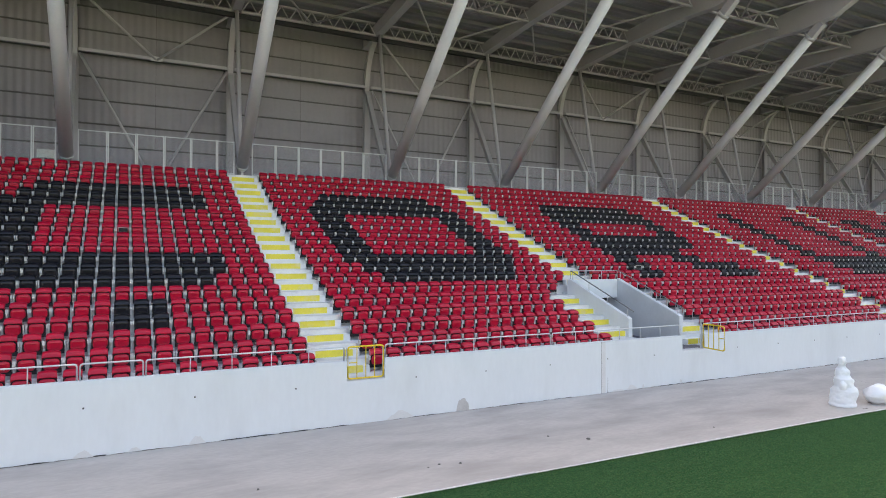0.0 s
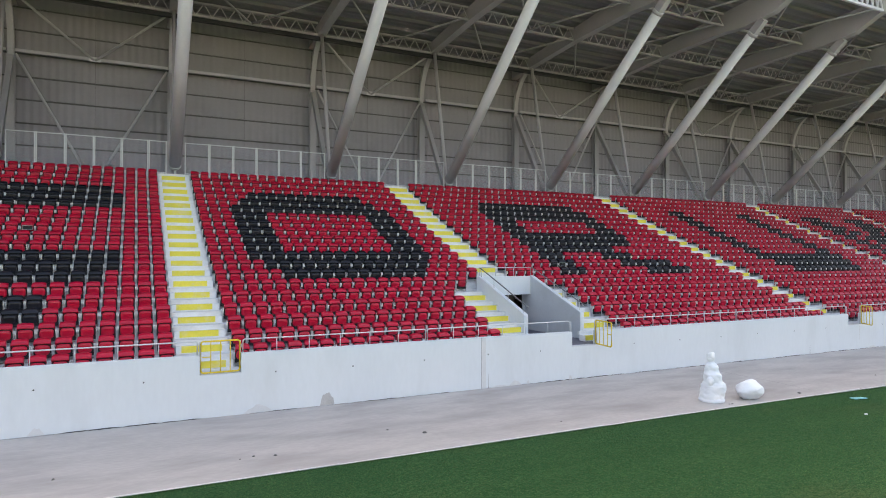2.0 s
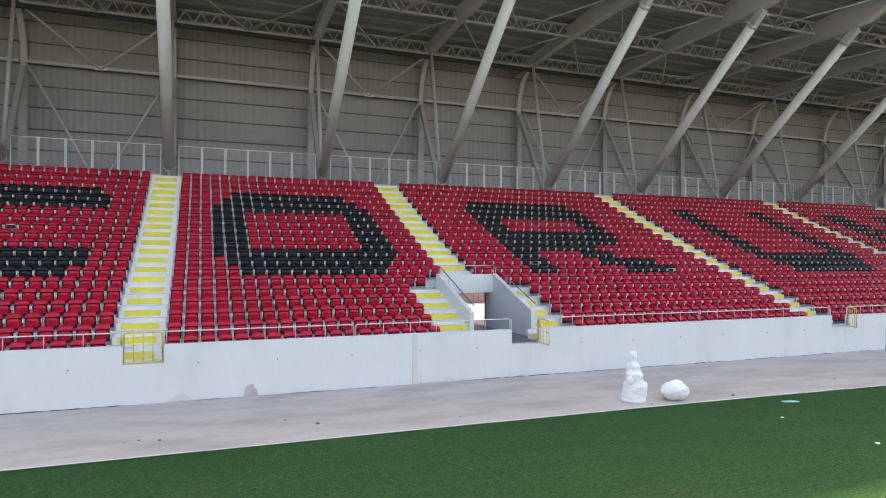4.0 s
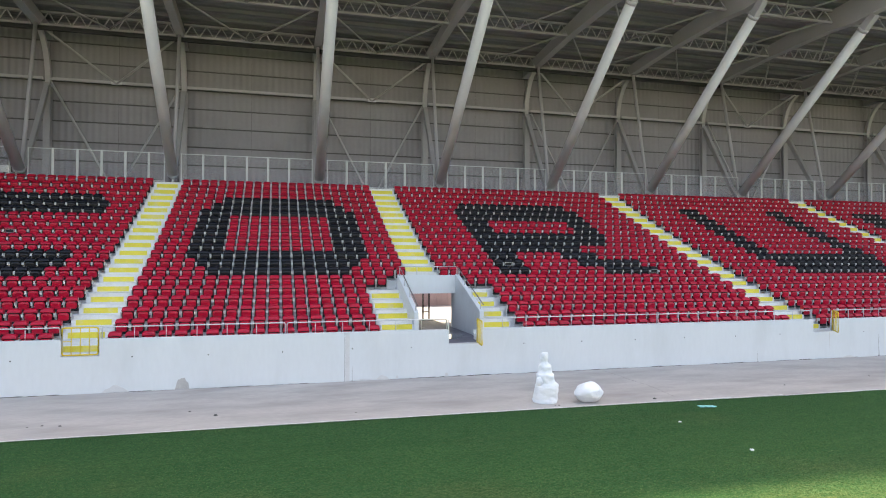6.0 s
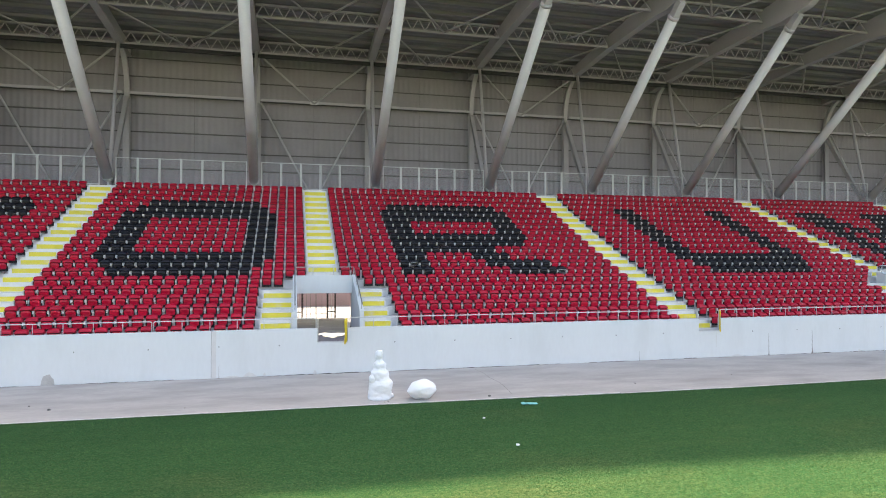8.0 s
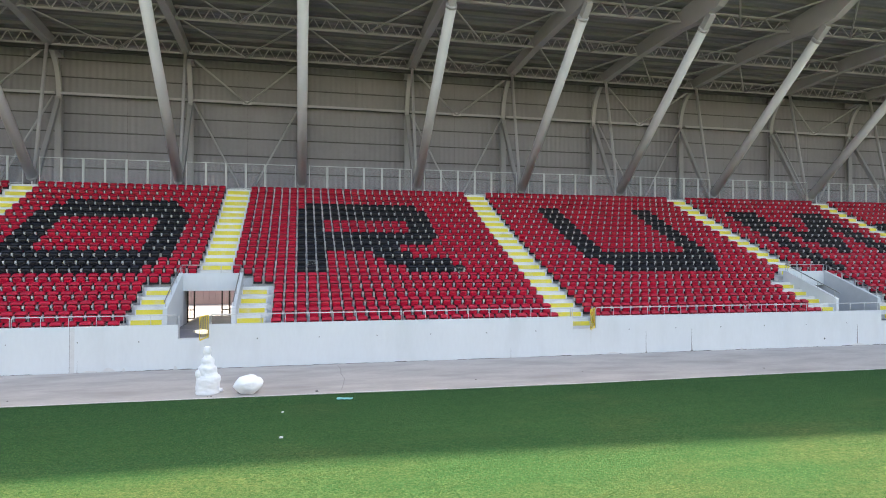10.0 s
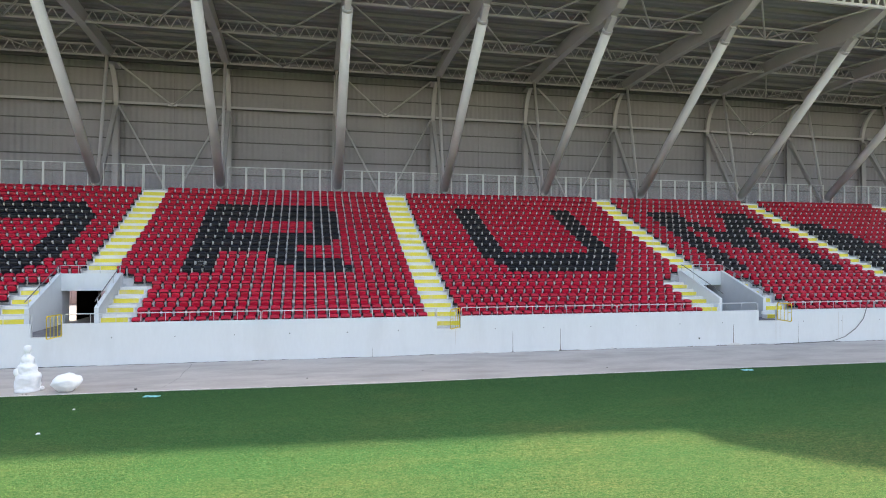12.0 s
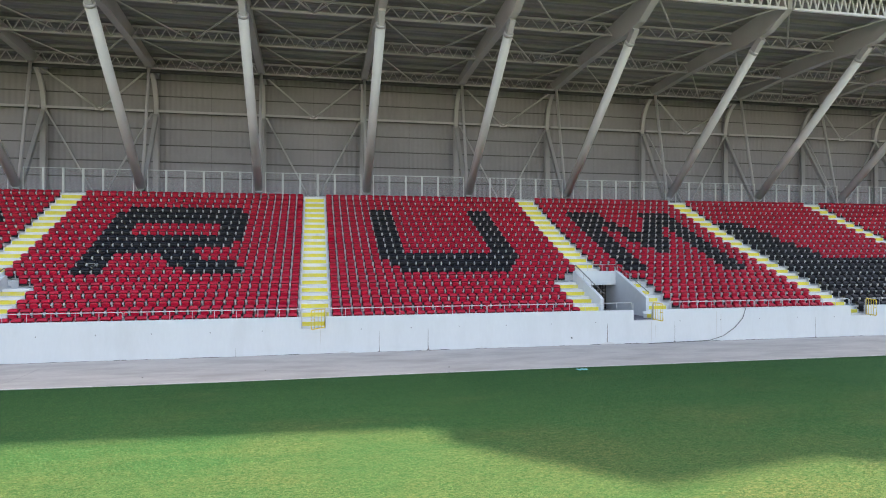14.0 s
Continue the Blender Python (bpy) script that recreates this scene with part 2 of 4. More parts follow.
def add_tube(bm, a, b, r, n=8, r2=None, mi=0, smooth=True):
    a, b = Vector(a), Vector(b)
    d = (b - a).normalized()
    s = d.cross(Vector((0, 0, 1)))
    if s.length < 1e-4:
        s = Vector((1, 0, 0))
    s.normalize()
    t = s.cross(d)
    rings = [[bm.verts.new(p + (s * math.cos(q) + t * math.sin(q)) * rr) for q in (2 * math.pi * i / n for i in range(n))] for p, rr in ((a, r), (b, r2 or r))]
    for i in range(n):
        f = bm.faces.new((rings[0][i], rings[0][(i + 1) % n], rings[1][(i + 1) % n], rings[1][i]))
        f.smooth, f.material_index = smooth, mi
    bm.faces.new(rings[0][::-1]).material_index = mi
    bm.faces.new(rings[1]).material_index = mi


def add_path(bm, points, r, n=6, mi=0):
    """A round pipe through points, with mitred bends."""
    pts = [Vector(p) for p in points]
    rings = []
    for i, p in enumerate(pts):
        d = (pts[min(i + 1, len(pts) - 1)] - pts[max(i - 1, 0)]).normalized()
        s = d.cross(Vector((0, 0, 1)))
        if s.length < 1e-3:
            s = d.cross(Vector((0, 1, 0)))
        s.normalize()
        t = s.cross(d)
        rings.append([bm.verts.new(p + (s * math.cos(q) + t * math.sin(q)) * r) for q in (2 * math.pi * k / n for k in range(n))])
    for p, q in zip(rings, rings[1:]):
        for i in range(n):
            f = bm.faces.new((p[i], p[(i + 1) % n], q[(i + 1) % n], q[i]))
            f.smooth, f.material_index = True, mi
    bm.faces.new(rings[0][::-1])
    bm.faces.new(rings[-1])


def add_prism(bm, outline, x0, x1, mi=0):
    """An outline of (y, z) swept along x."""
    a = [bm.verts.new((x0, y, z)) for y, z in outline]
    b = [bm.verts.new((x1, y, z)) for y, z in outline]
    n = len(outline)
    for i in range(n):
        bm.faces.new((a[i], a[(i + 1) % n], b[(i + 1) % n], b[i])).material_index = mi
    bm.faces.new(a[::-1]).material_index = mi
    bm.faces.new(b).material_index = mi


def mesh_of(name, bm, *mats, recalc=True):
    if recalc:
        bmesh.ops.recalc_face_normals(bm, faces=bm.faces)
    me = bpy.data.meshes.new(name)
    bm.to_mesh(me)
    bm.free()
    for m in mats:
        me.materials.append(m)
    return me


def part(name, bm, material, parent=None, label="", recalc=True):
    mats = material if isinstance(material, tuple) else (material,)
    ob = new(name, mesh_of(name, bm, *mats, recalc=recalc))
    ob.parent = parent
    if label:
        tagged(ob, label)
    return ob


def thing(name, label, category, group="", kind="", at=(0, 0, 0)):
    ob = new(name)
    ob.empty_display_size = 0.2
    ob.location = at
    return tagged(ob, label, category, group, kind)


def box_part(name, dims, material, parent=None, label=""):
    bm = bmesh.new()
    add_box(bm, *dims)
    return part(name, bm, material, parent, label)


# ---------------------------------------------------------------- plan
ROWS_OF_SEATS = 20
H_WALL = 1.64                      # top of the front wall
XMIN, XMAX = -24.0, 98.0
Z_STRIPE = lambda i: 8.282 - 0.4235 * i + 0.0041 * i * i - 0.0000632 * i ** 3
FLOOR = [Z_STRIPE(19 - k) - 0.165 for k in range(ROWS_OF_SEATS + 1)]       # tread level of each row, then the gangway
RISER = [1.27 + 0.862 * k for k in range(ROWS_OF_SEATS)]                   # back of each tread
STAIRS = [-12.08, 0.25, 12.58, 28.36, 44.18, 57.1, 69.8, 82.5]                     # middles of the aisles
AISLE = 0.75                                                               # half an aisle
VOMS = [12.58, 44.18]                                                # middles of the vomitories
GATES = [(0.0, 1.05), (12.08, 13.17), (27.77, 28.83), (43.76, 44.84), (56.4, 57.42)]
BAY = 7.9
FRAME_X = [-15.5, -7.55, 0.35, 8.8, 16.55, 24.42, 32.15, 39.95, 48.0, 57.0, 65.3, 73.5, 81.7, 89.9, 98.1]
GANGWAY = FLOOR[20]
Y_BACK = 23.0
Z_BEAM = lambda y: 18.0 + 0.092 * (20.5 - y)
EDGE_Y = lambda x: -5.11 - 0.011 * x - 0.22 * np.exp(-((x - 24) / 6.5) ** 2)                                       # kerb line of the turf


# ---------------------------------------------------------------- ground
def sheet(name, pts, z, material):
    bm = bmesh.new()
    bm.faces.new([bm.verts.new((x, y, z)) for x, y in pts])
    return part(name, bm, material)


ground = sheet("ground", [(-900, -900), (900, -900), (900, 900), (-900, 900)], -0.06, FAR_GROUND)
tagged(ground, "dull open ground around the stadium", "ground", kind="structure")

tagged(sheet("yard", [(-40, 9.7), (110, 9.7), (110, 34.4), (-40, 34.4)], -0.05, PALE_GROUND), "pale concrete yard behind the stand", "yard", kind="structure")

bm = bmesh.new()
xs = [XMIN - 40 + 4 * i for i in range(60)]
for x0, x1 in zip(xs, xs[1:]):
    bm.faces.new([bm.verts.new(p) for p in ((x0, EDGE_Y(x0), 0), (x1, EDGE_Y(x1), 0), (x1, 0.3, 0), (x0, 0.3, 0))])
bmesh.ops.remove_doubles(bm, verts=bm.verts, dist=0.001)
apron = tagged(part("apron", bm, APRON), "worn grey concrete apron in front of the stand wall", "pavement", kind="structure")

bm = bmesh.new()
for x0, x1 in zip(xs, xs[1:]):
    bm.faces.new([bm.verts.new(p) for p in ((x0, -75, 0.012), (x1, -75, 0.012), (x1, EDGE_Y(x1) - 0.05, 0.012), (x0, EDGE_Y(x0) - 0.05, 0.012))])
bmesh.ops.remove_doubles(bm, verts=bm.verts, dist=0.001)
pitch = tagged(part("pitch", bm, TURF), "mown green turf pitch with dry patches and sunlit yellow in its colour", "grass", kind="structure")

bm = bmesh.new()
rnd = random.Random(4)
x = XMIN - 30
while x < XMAX + 30:
    w = rnd.uniform(0.9, 2.2)
    e = rnd.uniform(-0.012, 0.012)
    add_box(bm, x, x + w, EDGE_Y(x) - 0.05 + e, EDGE_Y(x) + 0.002 + e, -0.02, 0.02 + rnd.uniform(0, 0.008))
    x += w + 0.004
tagged(part("turf_edging", bm, CHALK), "thin white concrete edging between turf and apron", "edging", kind="structure")

# unseen plain walls added round the pitch, to bounce light into the stand
for nm, dims in (("wall_south", (-70, 145, -86.0, -85.6, -0.06, 18.0)), ("wall_west", (-70.4, -70, -86, 9, -0.06, 18.0)), ("wall_east", (145, 145.4, -86, 9, -0.06, 18.0))):
    bm = bmesh.new()
    add_box(bm, *dims)
    tagged(part(nm, bm, BOUNCE_WALL), "plain unseen wall added beyond the pitch to bounce light", "wall", kind="structure")

# ragged turf along the edging and tufts over the near turf
def blades(name, label, n, x0, x1, spread, tall, wide, material, seed):
    """Loose triangles of grass, each a blade with its own lean."""
    rr = np.random.RandomState(seed)
    px = rr.uniform(x0, x1, n)
    py = EDGE_Y(px) - 0.07 - (np.abs(rr.normal(0, 0.06, n)) if spread < 1 else rr.rand(n) * spread)
    h = rr.uniform(0.35, 1.0, n) * tall
    a = rr.uniform(0, 2 * np.pi, n)
    w = rr.uniform(0.5, 1.0, n) * wide
    lean = rr.uniform(-1.1, 1.1, (n, 2)) * tall
    v = np.empty((n, 3, 3))
    for j, q in enumerate((-1, 1)):
        v[:, j, 0], v[:, j, 1], v[:, j, 2] = px + q * w * np.cos(a), py + q * w * np.sin(a), 0.008
    v[:, 2, 0], v[:, 2, 1], v[:, 2, 2] = px + lean[:, 0], py + lean[:, 1], 0.012 + h
    me = bpy.data.meshes.new(name)
    me.vertices.add(3 * n)
    me.vertices.foreach_set("co", v.ravel())
    me.loops.add(3 * n)
    me.loops.foreach_set("vertex_index", np.arange(3 * n))
    me.polygons.add(n)
    me.polygons.foreach_set("loop_start", np.arange(n) * 3)
    me.update(calc_edges=True)
    me.materials.append(material)
    return tagged(new(name, me), label, "grass", kind="stuff")


GRASS_BLADE = mat("green_grass_blade", (0.08, 0.155, 0.055), 0.8, vary=0.3, scale=0.6, fine=4, bump=0, spec=0.08, per_island=0.5)
# thin blades let half of the light through
bn, bl = GRASS_BLADE.node_tree.nodes, GRASS_BLADE.node_tree.links
glow_through, both = bn.new("ShaderNodeBsdfTranslucent"), bn.new("ShaderNodeMixShader")
bl.new(bn["Principled BSDF"].inputs["Base Color"].links[0].from_socket, glow_through.inputs["Color"])
bl.new(bn["Principled BSDF"].outputs[0], both.inputs[1])
bl.new(glow_through.outputs[0], both.inputs[2])
bl.new(both.outputs[0], bn["Material Output"].inputs["Surface"])
blades("edge_grass", "ragged green grass along the turf edging", 20000, -6, 62, 0.5, 0.022, 0.014, GRASS_BLADE, 3)
blades("grass_blades", "short green grass blades over the turf", 300000, -2, 46, 14.5, 0.022, 0.008, GRASS_BLADE, 5)


# ---------------------------------------------------------------- the stand
def cut_spans(x0, x1, holes):
    """What is left of x0..x1 once the holes are out."""
    out, at = [], x0
    for a, b in sorted(holes):
        if b <= at or a >= x1:
            continue
        if a > at:
            out.append((at, a))
        at = max(at, b)
    if at < x1:
        out.append((at, x1))
    return out


VOM_HALF_IN, VOM_HALF_OUT = 1.2, 1.36
wall = thing("wall_front", "white painted concrete retaining wall before the seats", "wall", kind="structure")
for a, b in cut_spans(XMIN - 20, XMAX, GATES):
    bm = bmesh.new()
    add_box(bm, a, b, 0.0, 0.2, -0.05, H_WALL)
    bmesh.ops.bevel(bm, geom=[e for e in bm.edges if all(v.co.z > 1 for v in e.verts)], offset=0.012, segments=2, affect="EDGES")
    part("wall_panel", bm, WALL_PAINT, wall)
for a, b in GATES:
    bm = bmesh.new()
    add_box(bm, a, b, 0.0, 0.2, -0.05, FLOOR[0] - 0.004)
    part("wall_panel", bm, WALL_PAINT, wall)
    box_part("threshold", (a + 0.004, b - 0.004, 0.006, 0.3, FLOOR[0] - 0.004, FLOOR[0] + 0.012), TERRACE, wall, "worn grey concrete threshold")

# tie holes, joints and patches of the wall
bm = bmesh.new()
add_tube(bm, (0, -0.003, 0), (0, 0.002, 0), 0.022, 8)
hole_mesh = mesh_of("tie_hole", bm, DARK_GAP)
rnd = random.Random(8)
for hx in [-5.9, -3.66, -1.32, 1.96, 4.17, 6.45, 8.72, 10.75, 14.9, 17.2, 19.44, 21.6, 23.95, 26.1] + [30.4 + 2.27 * i for i in range(18)]:
    if any(a - 0.1 < hx < b + 0.1 for a, b in GATES):
        continue
    ob = new("tie_hole", hole_mesh)
    ob.location, ob.parent = (hx, 0, 1.07 + rnd.uniform(-0.015, 0.015)), wall
ob = new("tie_hole", hole_mesh)
ob.location, ob.scale, ob.parent = (40.5, 0, 0.37), (2, 1, 2), wall
for jx, top, w in ((8.47, 1.64, 0.012), (8.72, 0.5, 0.008), (31.21, 0.95, 0.02), (33.46, 1.0, 0.034), (42.35, 1.02, 0.04), (46.0, 1.05, 0.016), (54.2, 1.1, 0.02), (25.0, 0.4, 0.01)):
    # a line that thins upwards and spreads into a dribble at the foot
    bm = bmesh.new()
    r = random.Random(int(jx * 100))
    levels = [(0.0, 6.5), (0.025, 3.6), (0.07, 1.5), (0.3, 0.9), (0.62, 0.8), (0.85, 0.5), (1.0, 0.3)] if top < 1.6 else [(0.0, 1.0), (0.5, 0.9), (1.0, 1.0)]
    edge = [(jx + r.uniform(-0.2, 0.2) * w, top * q, w * k / 2 * r.uniform(0.8, 1.2)) for q, k in levels]
    rows_of = [[bm.verts.new((x + d * h, y, z)) for d, y in ((-1, 0.002), (-1, -0.003), (1, -0.003), (1, 0.002))] for x, z, h in edge]
    for p, q in zip(rows_of, rows_of[1:]):
        for i in range(3):
            bm.faces.new((p[i], p[i + 1], q[i + 1], q[i]))
    part("wall_joint", bm, CRACK, wall, "dark vertical joint line")


box_part("joint_cover", (8.49, 8.63, -0.003, 0.001, 0.01, 1.628), PLASTER_PALE, wall, "smooth pale grey strip beside the joint")
DRIP = mat("grey_drip_stain", (0.62, 0.62, 0.61), 0.8, vary=0.08, scale=6, fine=30, bump=0)
for jx, z0, z1, w in ((44.72, 0.05, 1.08, 0.05), (44.95, 0.2, 0.9, 0.03), (48.35, 0.1, 1.5, 0.045), (48.6, 0.3, 1.35, 0.03), (28.6, 0.4, 1.08, 0.03)):
    bm = bmesh.new()
    r = random.Random(int(jx * 10))
    rows_of = [[bm.verts.new((jx + d * w / 2 * k + r.uniform(-0.1, 0.1) * w, -0.002, z0 + (z1 - z0) * q)) for d in (-1, 1)] for q, k in ((0, 0.2), (0.2, 0.6), (0.55, 0.8), (0.85, 1.0), (1.0, 0.7))]
    for p, q in zip(rows_of, rows_of[1:]):
        bm.faces.new((p[0], p[1], q[1], q[0]))
    part("drip_stain", bm, DRIP, wall, "faint grey run of dirt down the wall")


def patch(cx, w, h, seed, arch=True):
    r = random.Random(seed)
    bm = bmesh.new()
    pts = [(cx - w / 2, 0.0)]
    for i in range(1, 12):
        s = i / 12
        top = h * (math.sin(math.pi * s) ** (0.45 if arch else 1.1)) * r.uniform(0.85, 1.1)
        pts.append((cx - w / 2 + w * s, top))
    pts.append((cx + w / 2, 0.0))
    a = [bm.verts.new((x, -0.006, z)) for x, z in pts]
    b = [bm.verts.new((x, 0.002, z)) for x, z in pts]
    bm.faces.new(a)
    for i in range(len(pts)):
        j = (i + 1) % len(pts)
        bm.faces.new((a[i], a[j], b[j], b[i]))
    part("plaster_patch", bm, PLASTER if seed == 1 else PLASTER_PALE, wall, "rough grey unpainted plaster patch at the wall foot")


for cx, w, h, s, arch in ((3.41, 0.42, 0.36, 1, True), (1.5, 0.8, 0.22, 2, False), (-3.6, 0.38, 0.2, 3, False), (-5.9, 0.42, 0.16, 4, False), (9.75, 0.5, 0.16, 5, False),
                          (29.6, 0.7, 0.1, 8, False), (42.4, 0.9, 0.12, 9, False), (36.0, 0.2, 0.1, 10, False), (9.15, 0.7, 0.07, 11, False), (10.25, 0.12, 0.14, 12, False), (12.0, 0.16, 0.16, 13, False), (-4.9, 0.3, 0.1, 14, False)):
    patch(cx, w, h, s, arch)

# the dark broken gap between apron and wall
bm = bmesh.new()
rnd = random.Random(21)
x = XMIN - 10
while x < 70:
    w = rnd.uniform(0.3, 1.6)
    if rnd.random() < 0.8:
        d = rnd.uniform(0.008, 0.028)
        pts = [(x, -0.002), (x + w, -0.002), (x + w * 0.8, -d), (x + w * 0.45, -d * rnd.uniform(0.3, 1)), (x + w * 0.15, -d * 0.8)]
        bm.faces.new([bm.verts.new((px, py * 1.6, 0.004)) for px, py in pts])
        bm.faces.new([bm.verts.new((px, -0.004, -py * 0.9)) for px, py in pts[1:] + pts[:1]])
    x += w
bm2 = bmesh.new()
line = [(17.89, -0.3), (17.95, -1.2), (17.9, -2.1), (17.96, -3.0), (17.9, -3.7), (17.75, -4.8)]
for (x0, y0), (x1, y1) in zip(line, line[1:]):
    w = 0.009
    bm2.faces.new([bm2.verts.new(q) for q in ((x0 - w, y0, 0.004), (x0 + w, y0, 0.004), (x1 + w, y1, 0.004), (x1 - w, y1, 0.004))])
tagged(part("apron_crack", bm2, CRACK), "thin dark crack across the apron", "crack", kind="structure")
gap = part("apron_gap", bm, DARK_GAP, None)
tagged(gap, "dark crumbling gap along the wall foot", "crack", kind="structure")

# crumbs of broken mortar along the wall foot
verts, faces = [], []
r = random.Random(77)
x = -9.0
while x < 62:
    x += r.expovariate(5.0 if math.sin(x * 0.9) + math.sin(x * 2.3 + 1) > -0.4 else 0.9)
    h = r.uniform(0.008, 0.03)
    cy = -abs(r.gauss(0.0, 0.05)) - 0.01
    base = len(verts)
    for i in range(6):
        q = math.tau * i / 6
        verts.append((x + math.cos(q) * h * r.uniform(0.8, 2.4), cy + math.sin(q) * h * r.uniform(0.6, 1.2), 0.0))
    verts.append((x + r.uniform(-0.5, 0.5) * h, cy, h * r.uniform(0.5, 1.0)))
    faces += [(base + i, base + (i + 1) % 6, base + 6) for i in range(6)]
me = bpy.data.meshes.new("mortar_crumbs")
me.from_pydata(verts, [], faces)
me.materials.append(PLASTER)
tagged(new("mortar_crumbs", me), "grey crumbs of broken mortar along the wall foot", "rubble", kind="stuff")

terrace = thing("terrace", "light grey painted concrete seating terrace", "grandstand", kind="structure")
for k in range(ROWS_OF_SEATS):
    y0 = RISER[k - 1] if k else 0.2
    holes = [(c - VOM_HALF_IN - 0.06, c + VOM_HALF_IN + 0.06) for c in VOMS] if k < 5 else []
    bm = bmesh.new()
    for a, b in cut_spans(XMIN, XMAX, holes):
        add_box(bm, a, b, (5.2 if k == 5 else y0 + 0.08), RISER[k] + 0.02, FLOOR[k] - (0.16 if k == 5 else 0.32), FLOOR[k])
        if k == 5:
            for c, d in cut_spans(a, b, [(q - VOM_HALF_IN - 0.06, q + VOM_HALF_IN + 0.06) for q in VOMS]):
                add_box(bm, c, d, y0 + 0.08, 5.2, FLOOR[k] - 0.32, FLOOR[k])
    part("terrace_step", bm, TERRACE, terrace)
    # the face up to the next tread
    bm = bmesh.new()
    pieces = cut_spans(XMIN, XMAX, [(c - VOM_HALF_IN - 0.06, c + VOM_HALF_IN + 0.06) for c in VOMS] if k < 5 else [])
    for a, b in pieces:
        add_box(bm, a, b, RISER[k], RISER[k] + 0.081, FLOOR[k] + 0.002, FLOOR[k + 1] + 0.002)
    part("terrace_riser", bm, TERRACE, terrace)
# floor whitened so that it bounces light onto the column feet
bm = bmesh.new()
add_box(bm, XMIN, XMAX, RISER[19] + 0.02, Y_BACK + 0.1, GANGWAY - 0.3, GANGWAY)
tagged(part("gangway_floor", bm, STEP_WHITE), "concrete gangway behind the top row, whitened to bounce light", "floor", kind="structure")

# aisle steps: half-height blocks whose faces are painted yellow
step_meshes = {}


def step_mesh(k, half, inset_l, inset_r):
    key = (k, half, inset_l, inset_r)
    if key not in step_meshes:
        bm = bmesh.new()
        r = FLOOR[k + 1] - FLOOR[k]
        add_box(bm, -half, half, RISER[k] - 0.33, RISER[k] + 0.001, FLOOR[k] + 0.001, FLOOR[k] + 0.62 * r, 0)
        add_box(bm, -half + inset_l, half - inset_r, RISER[k] - 0.336, RISER[k] - 0.25, FLOOR[k] + 0.1 * r, FLOOR[k] + 0.64 * r, 1)
        add_box(bm, -half, half, RISER[k] - 0.006, RISER[k] + 0.1, FLOOR[k] + 0.62 * r, FLOOR[k + 1] + 0.004, 0)
        step_meshes[key] = mesh_of("step", bm, STEP_WHITE, YELLOW)
    return step_meshes[key]


def lay_steps(parent, cx, ks, half, il, ir):
    for k in ks:
        ob = new("step", step_mesh(k, half, il, ir))
        ob.location, ob.parent = (cx, 0, 0), parent


for c in STAIRS:
    flight = thing("aisle_stairs", "white concrete aisle stairs with yellow painted step faces", "stairs", "aisle stairs of the stand")
    vom = any(abs(c - v) < 0.1 for v in VOMS)
    il, ir = (0.14, 0.2) if c < 5 else (0.07, 0.08)
    lay_steps(flight, c, range(5 if vom else 0, ROWS_OF_SEATS), AISLE - 0.03, il, ir)
for c in VOMS:
    for s in (-1, 1):
        flight = thing("side_stairs", "short concrete stairs with yellow step faces beside the tunnel", "stairs", "side stairs of the tunnels")
        mid = c + (-1.985 if s < 0 else 1.93)
        lay_steps(flight, mid, range(0, 5), 0.62 if s < 0 else 0.565, 0.05, 0.06)
        if s > 0:
            lay_steps(flight, c + 1.09, [0], 0.27, 0.02, 0.0)


# ---------------------------------------------------------------- vomitories
def mouth_gate(c):
    """Dark gate of bars close behind the tunnel mouth."""
    gate = thing("tunnel_gate", "dark steel double gate of bars behind the tunnel mouth", "gate", "gates of the tunnels")
    for gx in (c - 0.95, c - 0.55, c + 0.46, c + 0.83):
        box_part("gate_post", (gx - 0.032, gx + 0.032, 6.17, 6.23, FLOOR[0], 2.63), DARK_STEEL, gate)
    for a, b in ((c - 0.95, c - 0.55), (c + 0.46, c + 0.83)):
        for z in (1.27, 1.6, 2.55):
            box_part("gate_rail", (a, b, 6.18, 6.22, z, z + 0.05), DARK_STEEL, gate)
    for i in range(13):
        gx = c - 1.15 + i * 0.19
        box_part("gate_bar", (gx - 0.018, gx + 0.018, 6.19, 6.21, FLOOR[0] + 0.02, 2.63), DARK_STEEL, gate)
    for i in range(8):
        z = FLOOR[0] + 0.12 + 0.19 * i
        box_part("gate_bar", (c - 1.15, c + 1.15, 6.212, 6.23, z - 0.018, z + 0.018), DARK_STEEL, gate)


